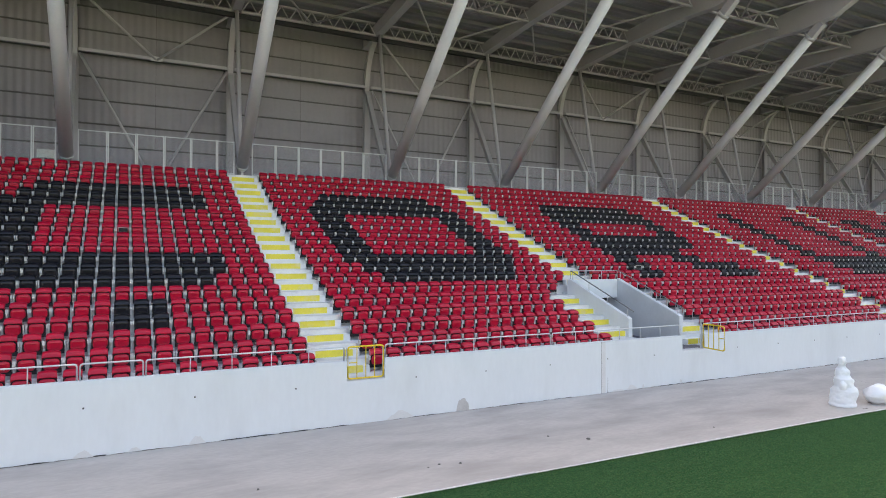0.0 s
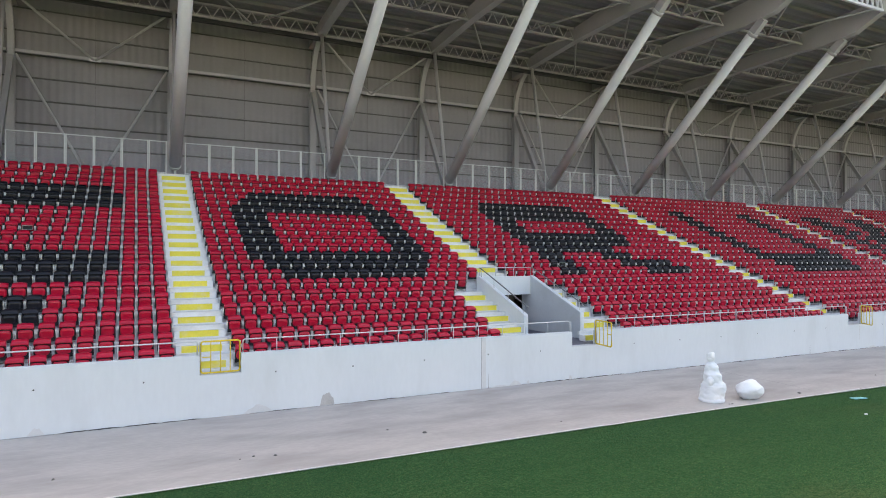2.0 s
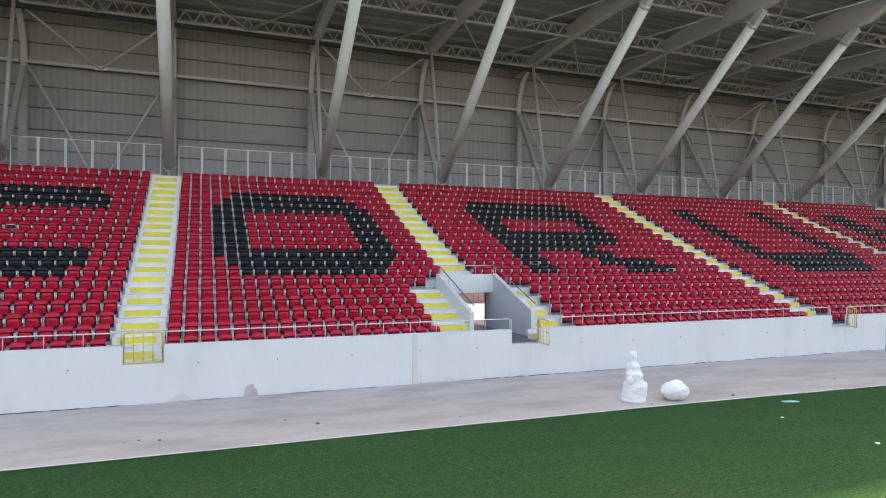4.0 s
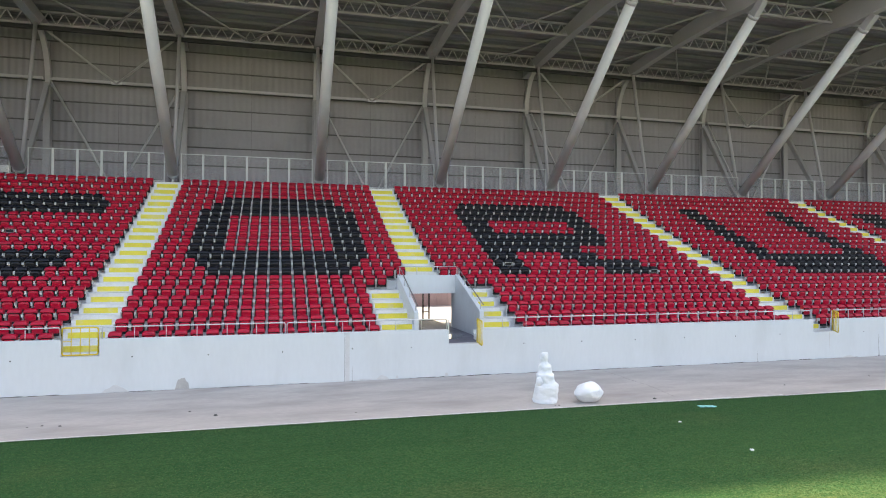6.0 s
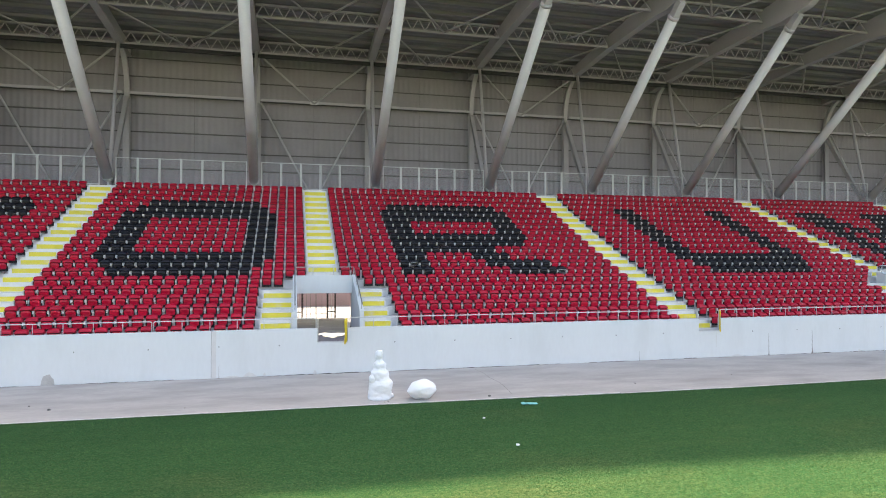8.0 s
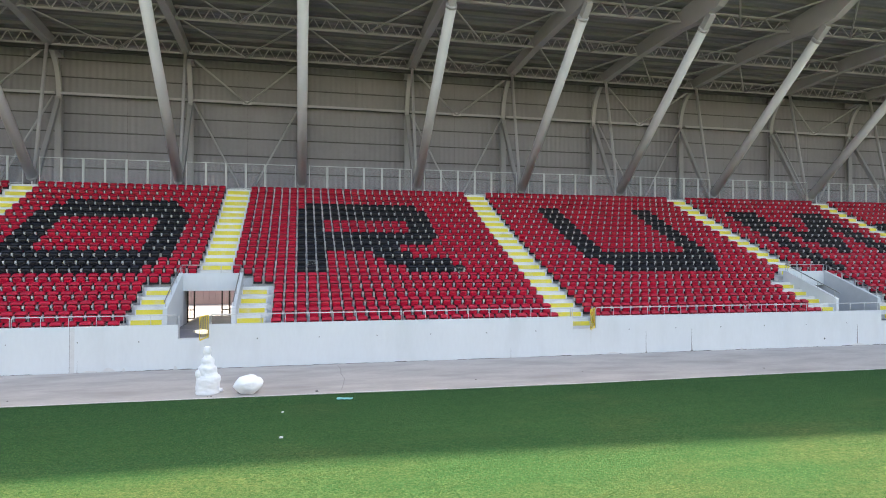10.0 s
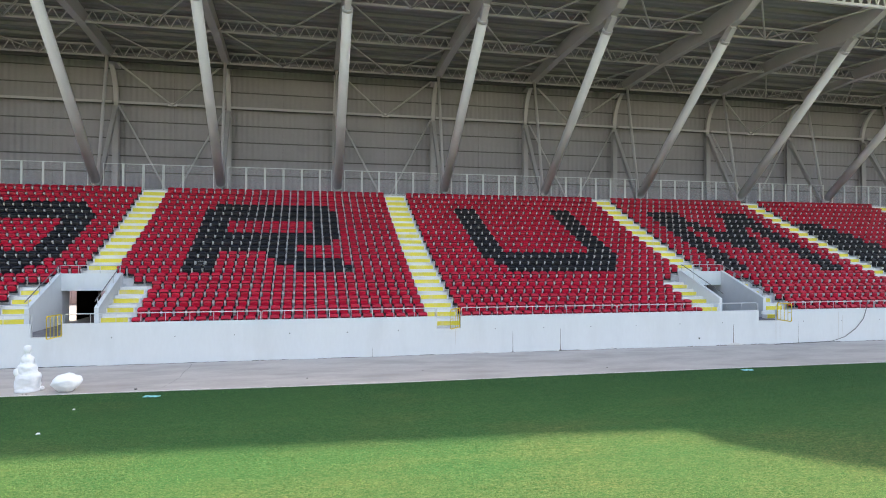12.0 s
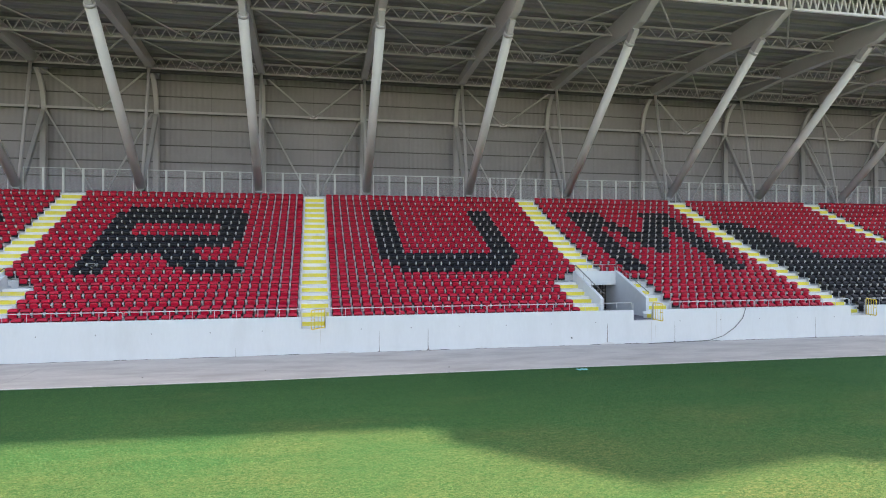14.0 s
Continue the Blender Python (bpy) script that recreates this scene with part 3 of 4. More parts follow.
def gate_row(c):
    """Narrow black gate frames in a row at the yard's edge, with one thin leaf of light bars between them."""
    y = 19.5
    for a, b in ((-3.4, -2.95), (-1.2, -0.74), (0.93, 1.42), (3.13, 3.54)):
        gate = thing("gate_frame", "narrow black steel gate frame at the edge of the yard", "gate", "gate frames of the yard")
        for gx in (a, b):
            box_part("gate_post", (c + gx - 0.045, c + gx + 0.045, y - 0.045, y + 0.045, -0.05, 3.2), DARK_STEEL, gate)
        for z in (0.06, 0.62, 3.1):
            box_part("gate_rail", (c + a + 0.045, c + b - 0.045, y - 0.025, y + 0.025, z, z + 0.06), DARK_STEEL, gate)
        gx = (a + b) / 2
        box_part("gate_bar", (c + gx - 0.012, c + gx + 0.012, y - 0.012, y + 0.012, 0.12, 3.1), GALV, gate)
    leaf = thing("yard_gate", "closed gate leaf of thin light steel bars", "gate", "gates of the yard")
    for gx in (-0.66, -0.45, -0.2, 0.12, 0.2, 0.55, 0.84):
        box_part("gate_bar", (c + gx - 0.011, c + gx + 0.011, y - 0.011, y + 0.011, 0.02, 3.1), DULL_BAR, leaf)
    for z in (0.05, 0.5, 2.2):
        box_part("gate_rail", (c - 0.69, c + 0.88, y - 0.03, y - 0.012, z, z + 0.03), DULL_BAR, leaf)


def vomitory(c, far_gates):
    vm = thing("tunnel_entrance", "grey plastered spectator tunnel with sloping side walls", "tunnel", "tunnels of the stand", "structure")
    for s in (-1, 1):
        a, b = sorted((c + s * VOM_HALF_IN, c + s * VOM_HALF_OUT))
        bm = bmesh.new()
        add_prism(bm, [(1.7, FLOOR[0] - 0.2), (5.2, FLOOR[0] - 0.2), (5.2, 3.43), (5.05, 3.43), (1.78, 2.14), (1.7, 2.1)], a, b)
        # left wall takes the white paint: that side's stronger light put into colour
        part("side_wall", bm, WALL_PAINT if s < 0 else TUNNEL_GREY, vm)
        bm = bmesh.new()
        add_prism(bm, [(1.69, 2.09), (1.78, 2.145), (5.06, 3.435), (5.06, 3.46), (1.77, 2.17), (1.67, 2.11), (1.67, 1.12), (1.69, 1.12)], a - 0.004, b + 0.004)
        part("wall_capping", bm, WALL_PAINT, vm, "white painted capping edge")
        box_part("inner_wall", (a, b, 5.2, 6.1 if s < 0 else 5.7 if far_gates else 9.6, FLOOR[0] - 0.2, 2.9), TUNNEL_GREY, vm)
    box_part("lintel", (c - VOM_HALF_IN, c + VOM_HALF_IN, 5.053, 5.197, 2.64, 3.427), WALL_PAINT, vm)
    box_part("tunnel_ceiling", (c - VOM_HALF_IN, c + VOM_HALF_IN, 5.2, 9.6, 2.64, 2.8), TUNNEL_GREY, vm)
    box_part("tunnel_floor", (c - VOM_HALF_IN, c + VOM_HALF_IN, 0.3, 9.6, FLOOR[0] - 0.2, FLOOR[0] - 0.002), WET_FLOOR, vm, "dark wet concrete floor of the tunnel")
    # undercroft behind, open to the yard; its gloom is put into near-black walls
    box_part("undercroft_ceiling", (c - 6, c + 6, 9.0, 16.2, 3.3, 3.5), SHADED_WALL, vm)
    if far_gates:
        box_part("undercroft_wall", (c + 2.9, c + 6, 8.9, 9.05, -0.1, 3.3), SHADED_WALL, vm)
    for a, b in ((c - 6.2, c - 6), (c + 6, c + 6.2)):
        box_part("undercroft_wall", (a, b, 9.0, 16.2, -0.1, 3.5), SHADED_WALL, vm)
    box_part("pillar", (c - 3.98, c - 2.78, 15.6, 16.2, -0.1, 3.3), DOOR_BLACK, vm, "wide matt black pillar of the undercroft")
    gate_row(c) if far_gates else mouth_gate(c)
    # handrails on the sloping walls and over the lintel
    for s in (-1, 1):
        x = c + s * (VOM_HALF_IN + 0.08)
        rail = thing("tunnel_handrail", "dark steel handrail on the sloping tunnel wall", "handrail", "tunnel handrails")
        bm = bmesh.new()
        add_path(bm, [(x, 5.1, 3.785), (x, 5.0, 3.77), (x, 1.6, 2.43), (x, 1.5, 2.385)], 0.022)
        part("top_rail", bm, HANDRAIL_GREY, rail)
        for y in (4.95, 3.95, 2.9, 1.82):
            z = 2.14 + (y - 1.78) * 0.3945
            bm = bmesh.new()
            add_tube(bm, (x, y, z), (x, y, z + 0.365), 0.016, 6)
            part("post", bm, GALV, rail)
    rail = thing("lintel_rail", "light steel guard rail above the tunnel mouth", "railing", "lintel rails")
    bm = bmesh.new()
    add_path(bm, [(c - VOM_HALF_IN - 0.06, 5.12, 3.43), (c - VOM_HALF_IN - 0.06, 5.12, 3.795), (c + VOM_HALF_IN + 0.06, 5.12, 3.795), (c + VOM_HALF_IN + 0.06, 5.12, 3.43)], 0.022)
    part("top_rail", bm, RAIL_STEEL, rail)
    for x in (c - 0.5, c + 0.4):
        bm = bmesh.new()
        add_tube(bm, (x, 5.12, 3.43), (x, 5.12, 3.785), 0.016, 6)
        part("post", bm, RAIL_STEEL, rail)


vomitory(VOMS[0], True)
bm = bmesh.new()
r = random.Random(5)
rim = []
for i in range(26):
    q = math.tau * i / 26
    rad = 1 + 0.22 * math.sin(3 * q + 0.6) + 0.12 * math.sin(7 * q) + r.uniform(-0.06, 0.06)
    rim.append((VOMS[0] + 0.18 + 0.55 * rad * math.cos(q), 2.4 + 0.75 * rad * math.sin(q)))
low = [bm.verts.new((x, y, FLOOR[0] - 0.002)) for x, y in rim]
high = [bm.verts.new((VOMS[0] + 0.18 + 0.96 * (x - VOMS[0] - 0.18), 2.4 + 0.96 * (y - 2.4), FLOOR[0] + 0.003)) for x, y in rim]
for i in range(26):
    bm.faces.new((low[i], low[(i + 1) % 26], high[(i + 1) % 26], high[i]))
bm.faces.new(high)
tagged(part("puddle", bm, PUDDLE), "shallow puddle on the tunnel floor", "puddle")
vomitory(VOMS[1], False)
bm = bmesh.new()
add_box(bm, -40, 110, 34.5, 34.6, -0.06, 2.2)
for i in range(300):
    add_box(bm, -40 + i * 0.5, -39.94 + i * 0.5, 34.44, 34.51, -0.06, 2.25)
yard = part("yard_fence", bm, BRICK_RED)
tagged(yard, "dull red sheet fence across the yard", "fence")


# ---------------------------------------------------------------- front rail and gates
def rail_run(x0, x1):
    """A run of low rail on top of the wall, in framed lengths."""
    cuts = [x0, -15.0, -6.0, -4.71, x1] if x0 < -10 else [x0, (x0 + x1) / 2, x1] if x1 < 60 else [x0 + (x1 - x0) * i / 6 for i in range(7)]
    for p, q in zip(cuts, cuts[1:]):
        a, b = p + 0.03, q - 0.03
        rail = thing("front_rail", "low light steel rail on the front wall", "railing", "front rails")
        bm = bmesh.new()
        z = H_WALL + 0.36
        add_path(bm, [(a, 0.1, H_WALL - 0.01), (a, 0.1, z - 0.05), (a + 0.015, 0.1, z - 0.015), (a + 0.05, 0.1, z), (b - 0.05, 0.1, z), (b - 0.015, 0.1, z - 0.015), (b, 0.1, z - 0.05), (b, 0.1, H_WALL - 0.01)], 0.021)
        part("top_rail", bm, RAIL_STEEL, rail)
        m = max(1, round((b - a) / 0.86))
        for j in range(1, m):
            x = a + (b - a) * j / m
            bm = bmesh.new()
            add_tube(bm, (x, 0.1, H_WALL - 0.01), (x, 0.1, z - 0.01), 0.013, 6)
            part("post", bm, RAIL_STEEL, rail)


edges = [XMIN - 2] + [v for g in GATES for v in g] + [XMAX]
for a, b in zip(edges[::2], edges[1::2]):
    rail_run(a + 0.02, b - 0.02)


def front_gate(x, turn, width=1.0, label="yellow tubular steel gate at the wall opening"):
    """A barred gate hung at x, turned about its post by turn degrees from the wall's line."""
    g = thing("pitch_gate", label, "gate", "gates of the front wall", at=(x, 0.02, 0))
    g.rotation_euler = (0, 0, radians(turn))
    z0, z1 = FLOOR[0] + 0.06, H_WALL + 0.36
    bm = bmesh.new()
    e = 0.06
    loop = [(0, z0 + e), (0, z1 - e), (e * 0.3, z1 - e * 0.3), (e, z1), (width - e, z1), (width - e * 0.3, z1 - e * 0.3), (width, z1 - e), (width, z0 + e), (width - e * 0.3, z0 + e * 0.3),
            (width - e, z0), (e, z0), (e * 0.3, z0 + e * 0.3), (0, z0 + e)]
    add_path(bm, [(u, 0, z) for u, z in loop], 0.023, 8)
    frame_part = part("gate_frame", bm, GATE_YELLOW, g)
    for z in (z0 + 0.14, z1 - 0.2):
        bm = bmesh.new()
        add_tube(bm, (-0.03, 0, z), (-0.03, 0, z + 0.09), 0.02, 8)
        part("hinge", bm, GALV, frame_part, "grey steel hinge barrel")
    for i in (1, 2, 3):
        bm = bmesh.new()
        add_tube(bm, (width * i / 4, 0, z0), (width * i / 4, 0, z1), 0.013, 6)
        part("bar", bm, GATE_YELLOW, g)
    bm = bmesh.new()
    add_box(bm, width * 0.75, width - 0.03, -0.012, 0.012, (z0 + z1) / 2 - 0.012, (z0 + z1) / 2 + 0.012)
    part("latch", bm, GATE_YELLOW, g)


front_gate(1.01, 180, 0.98, "closed yellow tubular steel gate at the wall opening")
front_gate(13.13, -98.5, 1.0, "open yellow tubular steel gate swung out from the wall opening")
front_gate(28.79, -126, 1.0, "open yellow tubular steel gate swung out from the wall opening")
front_gate(44.82, -93, 0.98, "open yellow tubular steel gate swung out from the wall opening")
front_gate(57.38, -109, 0.98, "open yellow tubular steel gate swung out from the wall opening")
for a, b in GATES:
    for x in (a + 0.02, b - 0.02):
        bm = bmesh.new()
        add_tube(bm, (x, 0.1, FLOOR[0]), (x, 0.1, H_WALL + 0.34), 0.02, 6)
        tagged(part("opening_post", bm, GALV), "grey steel post at a wall opening", "post", "posts of the wall openings")

# ---------------------------------------------------------------- roof and back wall
back = thing("wall_back", "grey ribbed metal cladding behind the stand", "wall", kind="structure")
LEDGES = [GANGWAY, 9.1, 10.3, 11.5, 12.78, 14.03, 15.28, 16.55, 17.8, 19.6]
for z0, z1 in zip(LEDGES, LEDGES[1:]):
    for xa, xb in zip(FRAME_X, FRAME_X[1:]):
        # two panels to a bay, ribbed, lapped over a dark joint
        for s in range(2):
            a, b = xa + (xb - xa) * s / 2, xa + (xb - xa) * (s + 1) / 2
            bm = bmesh.new()
            n = 20
            low, high = [], []
            for i in range(n + 1):
                for dx, dy in (((0.0, 0.0), (0.06, -0.0)) if i < n else ((0.0, 0.0),)):
                    x = a + 0.006 + (b - a - 0.012) * (i / n) + dx
                    y = Y_BACK - (0.03 if i % 2 else 0.0)
                    low.append(bm.verts.new((x, y, z0 + 0.085)))
                    high.append(bm.verts.new((x, y, z1 - 0.012)))
            for i in range(len(low) - 1):
                bm.faces.new((low[i], low[i + 1], high[i + 1], high[i]))
            tab = [bm.verts.new((v.co.x, v.co.y + 0.08, v.co.z)) for v in (low[0], low[-1])]
            bm.faces.new((low[0], tab[0], tab[1], low[-1]))
            part("cladding_panel", bm, CLADDING, back)
box_part("wall_core", (FRAME_X[0], FRAME_X[-1], Y_BACK + 0.05, Y_BACK + 0.2, 7.0, 19.6), GAP_GREY, back)
box_part("wall_core", (FRAME_X[0], FRAME_X[-1], Y_BACK + 0.05, Y_BACK + 0.2, 5.0, 7.0), WALL_PAINT, back)
for xa in (FRAME_X[0], FRAME_X[-1]):
    box_part("end_wall", (xa - 0.15, xa, RISER[8], Y_BACK + 0.2, 0, 20.5), CLADDING, back)

roof = thing("roof", "grey profiled sheet roof over the stand", "roof", kind="structure")
bm = bmesh.new()
ys = []
y = Y_BACK + 0.4
while y > 5.4:
    ys.append(y)
    y -= 0.26
prof = []
for i, y in enumerate(ys):
    z = Z_BEAM(y) + 1.08 + (0.05 if i % 2 else 0.0)
    prof.append((y, z))
    prof.append((y - 0.14, Z_BEAM(y - 0.14) + 1.08 + (0.05 if i % 2 else 0.0)))
lo = [(bm.verts.new((FRAME_X[0] - 1, y, z)), bm.verts.new((FRAME_X[-1] + 1, y, z))) for y, z in prof]
for p, q in zip(lo, lo[1:]):
    bm.faces.new((p[0], p[1], q[1], q[0]))
top = [(bm.verts.new((FRAME_X[0] - 1, y, Z_BEAM(y) + 1.3)), bm.verts.new((FRAME_X[-1] + 1, y, Z_BEAM(y) + 1.3))) for y in (Y_BACK + 0.4, 5.3)]
bm.faces.new((top[0][0], top[0][1], top[1][1], top[1][0]))
part("roof_sheet", bm, SHEET, roof, recalc=False)
bm = bmesh.new()
y = 22.4
while y > 5.2:
    if min(abs(y - t) for t in (20.5, 15.3, 10.1, 4.9)) > 0.4:
        add_box(bm, FRAME_X[0], FRAME_X[-1], y - 0.04, y + 0.04, Z_BEAM(y) + 0.86, Z_BEAM(y) + 1.06)
    y -= 1.3
part("purlins", bm, SHEET, roof, "thin steel purlins under the roof sheet")
# unseen eave sheet, deeper over the far bays, added to shape the turf's shadow
bm = bmesh.new()
outline = [(-16.4, 5.35), (-16.4, 5.2), (21.9, 5.17), (39.8, 4.0), (39.84, 2.89), (40.7, 1.8), (41.9, 0.64), (43.2, -0.86), (43.7, -0.7), (45.2, -0.36), (46.7, -0.14), (47.9, -0.03), (48.4, -0.7), (53.4, 0.3), (65.4, 3.0), (65.4, 5.35)]
a = [bm.verts.new((x, y, 20.7)) for x, y in outline]
b = [bm.verts.new((x, y, 20.9)) for x, y in outline]
bm.faces.new(a), bm.faces.new(b[::-1])
for i in range(len(outline)):
    j = (i + 1) % len(outline)
    bm.faces.new((a[i], a[j], b[j], b[i]))
part("shadow_canopy", bm, SHEET, roof, "unseen sheet added at the roof edge to shape the turf's shadow")


def girder():
    """A plate girder from the back wall to the roof edge, in the plane x = 0."""
    bm = bmesh.new()
    stations = [22.9, 20.5, 15.3, 10.4, 8.6, 6.6, 4.9]
    depth = {15.3: 0.85, 10.4: 1.2, 8.6: 1.5, 6.6: 1.45, 4.9: 0.8}
    tops = [(y, Z_BEAM(y) + 0.84) for y in stations]
    bots = [(y, Z_BEAM(y) + 0.84 - depth.get(y, 0.72)) for y in stations]
    outline = tops + bots[::-1]
    add_prism(bm, outline, -0.16, 0.16)
    for (y0, z0), (y1, z1) in zip(bots, bots[1:]):
        add_prism(bm, [(y0, z0 - 0.004), (y1, z1 - 0.004), (y1, z1 - 0.04), (y0, z0 - 0.04)], -0.24, 0.24)
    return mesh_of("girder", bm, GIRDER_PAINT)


def haunch():
    """Curved bracket from the wall column to the girder."""
    bm = bmesh.new()
    pts = []
    for i in range(11):
        q = math.pi / 2 * i / 10
        pts.append((22.62 - 2.1 * (1 - math.cos(q)), 14.9 + 3.1 * math.sin(q)))
    outer = pts
    inner = [(y + 0.28, z) for y, z in pts]
    for (p, q), (r, s) in zip(zip(outer, outer[1:]), zip(inner, inner[1:])):
        add_prism(bm, [p, q, s, r], -0.15, 0.15)
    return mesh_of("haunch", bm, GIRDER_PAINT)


GIRDER, HAUNCH = girder(), haunch()
KNEE = Vector((0, 8.15, 17.86))
FOOT = Vector((0, 18.5, GANGWAY + 0.42))
AXIS = (KNEE - FOOT).normalized()


def main_column():
    bm = bmesh.new()
    add_tube(bm, FOOT + AXIS * 0.25, KNEE, 0.295, 20)
    return mesh_of("shaft", bm, STEEL_PAINT)


def column_head():
    bm = bmesh.new()
    tip = KNEE + AXIS * 1.0
    add_tube(bm, KNEE - AXIS * 0.12, KNEE + AXIS * 0.06, 0.315, 20)
    add_bar(bm, KNEE + AXIS * 0.05, tip, 0.36, 0.46, up=(0, 0, 1))
    return mesh_of("head_plate", bm, GIRDER_PAINT)


def column_foot():
    bm = bmesh.new()
    add_tube(bm, FOOT + AXIS * 0.02, FOOT + AXIS * 0.2, 0.22, 14, 0.295)
    add_tube(bm, FOOT + AXIS * 0.19, FOOT + AXIS * 0.26, 0.315, 16)
    add_box(bm, -0.35, 0.35, 18.3, 19.0, GANGWAY + 0.001, GANGWAY + 0.06)
    add_prism(bm, [(18.35, GANGWAY + 0.06), (18.95, GANGWAY + 0.06), (18.6, GANGWAY + 0.6), (18.4, GANGWAY + 0.56)], -0.04, 0.04)
    return mesh_of("base_plate", bm, FENCE_WHITE)


def simple(name, material, fn):
    bm = bmesh.new()
    fn(bm)
    return mesh_of(name, bm, material)


SHAFT, HEAD, BASE = main_column(), column_head(), column_foot()
PIPE = simple("tie_pipe", TRUSS_PAINT, lambda bm: add_tube(bm, (0.0, 18.55, GANGWAY), (0.0, 20.45, 18.02), 0.11, 10))
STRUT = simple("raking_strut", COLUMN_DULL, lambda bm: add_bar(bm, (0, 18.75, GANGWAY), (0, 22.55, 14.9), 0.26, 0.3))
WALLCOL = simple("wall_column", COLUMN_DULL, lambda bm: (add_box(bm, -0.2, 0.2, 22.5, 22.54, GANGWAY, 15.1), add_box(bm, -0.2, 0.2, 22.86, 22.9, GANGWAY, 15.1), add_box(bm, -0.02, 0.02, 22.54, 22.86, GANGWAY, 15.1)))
first = None
for i, fx in enumerate(FRAME_X):
    if first is None:
        first = thing("roof_frame", "grey steel roof frame with leaning round column and curved knee", "steel frame", "roof frames of the stand")
        for nm, me in (("girder", GIRDER), ("haunch", HAUNCH), ("main_column", SHAFT), ("head_plate", HEAD), ("base_plate", BASE), ("tie_pipe", PIPE), ("raking_strut", STRUT), ("wall_column", WALLCOL)):
            ob = new(nm, me)
            ob.parent = first
        first.location = (fx, 0, 0)
    else:
        copy_thing(first, pose(fx, 0, 0))


def lattice(y, depth, panels, rc, rw, material):
    """One bay of a lattice truss along x, between two girders."""
    z0, z1 = Z_BEAM(y) + 0.02, Z_BEAM(y) + 0.02 + depth
    out = []
    x0, x1 = 0.24, BAY - 0.24
    bm = bmesh.new()
    add_bar(bm, (x0, y, z0), (x1, y, z0), rc)
    out.append(("bottom_chord", mesh_of("bottom_chord", bm, material)))
    bm = bmesh.new()
    add_bar(bm, (x0, y, z1), (x1, y, z1), rc)
    out.append(("top_chord", mesh_of("top_chord", bm, material)))
    step = (x1 - x0) / (2 * panels)
    pair = []
    for a, b in ((z0, z1), (z1, z0)):
        bm = bmesh.new()
        add_bar(bm, (0, y, a), (step, y, b), rw, up=(0, 1, 0))
        pair.append(mesh_of("lacing_bar", bm, material))
    out += [("lacing_bar", pair[i % 2], x0 + step * i) for i in range(2 * panels)]
    return out


KINDS = [lattice(20.5, 0.74, 9, 0.11, 0.055, TRUSS_PAINT), lattice(15.3, 0.74, 9, 0.11, 0.055, TRUSS_PAINT),
         lattice(10.1, 0.74, 6, 0.12, 0.06, TRUSS_PAINT), lattice(4.9, 1.15, 14, 0.15, 0.07, EDGE_PAINT)]
WIDTHS = [b - a for a, b in zip(FRAME_X, FRAME_X[1:])]


def bay_pose(i):
    return pose(FRAME_X[i], 0, 0) @ Matrix.Diagonal((WIDTHS[i] / BAY, 1, 1, 1))


for kind, lab in zip(KINDS, ("light grey steel lattice truss under the roof sheet",) * 3 + ("bright white lattice truss along the roof edge",)):
    first = None
    for i in range(len(WIDTHS)):
        if first is None:
            first = thing("roof_truss", lab, "truss", "roof trusses")
            for nm, me, *off in kind:
                ob = new(nm, me)
                ob.location.x = off[0] if off else 0
                ob.parent = first
            first.location.x = FRAME_X[0]
        else:
            copy_thing(first, bay_pose(i))

# dark strip below the rear trusses
bm = bmesh.new()
add_box(bm, FRAME_X[0], FRAME_X[-1], 20.6, 20.86, 17.76, 17.98)
part("rear_strip", bm, DARK_STEEL, roof, "dark strip below the rear trusses")

# V-bracing in the roof plane, and bracing on the wall of every other bay
def roof_brace(ya, yb):
    bm = bmesh.new()
    mid = (BAY / 2, ya - 0.05, Z_BEAM(ya) + 0.02)
    for e in (0.2, BAY - 0.2):
        add_tube(bm, mid, (e, yb + 0.3, Z_BEAM(yb + 0.3) + 0.3), 0.055, 8)
    return mesh_of("brace", bm, TRUSS_PAINT)


for ya, yb in ((20.5, 15.3), (15.3, 10.1), (10.1, 4.9)):
    me = roof_brace(ya, yb)
    for i in range(len(WIDTHS)):
        ob = tagged(new("roof_brace", me), "thin grey tubular V brace under the roof", "brace", "roof braces")
        ob.matrix_basis = bay_pose(i)

bm = bmesh.new()
add_bar(bm, (0.2, 22.4, 15.3), (BAY - 0.2, 22.4, 15.3), 0.16)
BAR = mesh_of("wall_rail", bm, GIRDER_PAINT)
for i in range(len(WIDTHS)):
    ob = tagged(new("wall_rail", BAR), "grey horizontal steel rail on the back wall", "steel rail", "rails of the back wall")
    ob.matrix_basis = bay_pose(i)
braces = None
for i, fx in enumerate(FRAME_X[:-1]):
    k = i - 2
    if k % 2 == 0:
        continue
    if braces is None:
        braces = thing("wall_bracing", "thin grey steel bracing on the back wall", "bracing", "wall bracings", at=(fx, 0, 0))
        mid = (BAY / 2, 22.35, 15.22)
        segs = [("upper_brace", mid, (0.3, 20.9, 17.9)), ("upper_brace", mid, (BAY - 0.3, 20.9, 17.9)),
                ("lower_brace", (0.25, 22.35, 15.1), (BAY / 2 - 0.15, 22.35, GANGWAY)), ("lower_brace", (BAY - 0.25, 22.35, 15.1), (BAY / 2 + 0.15, 22.35, GANGWAY))]
        for nm, p, q in segs:
            bm = bmesh.new()
            add_tube(bm, p, q, 0.07, 8)
            part(nm, bm, GIRDER_PAINT, braces)
        box_part("gusset", (BAY / 2 - 0.3, BAY / 2 + 0.3, 22.3, 22.33, 15.16, 15.42), STEEL_PAINT, braces)
    else:
        copy_thing(braces, bay_pose(i))

# gangway fence: framed panels between the columns
FENCE_TOP = 10.32
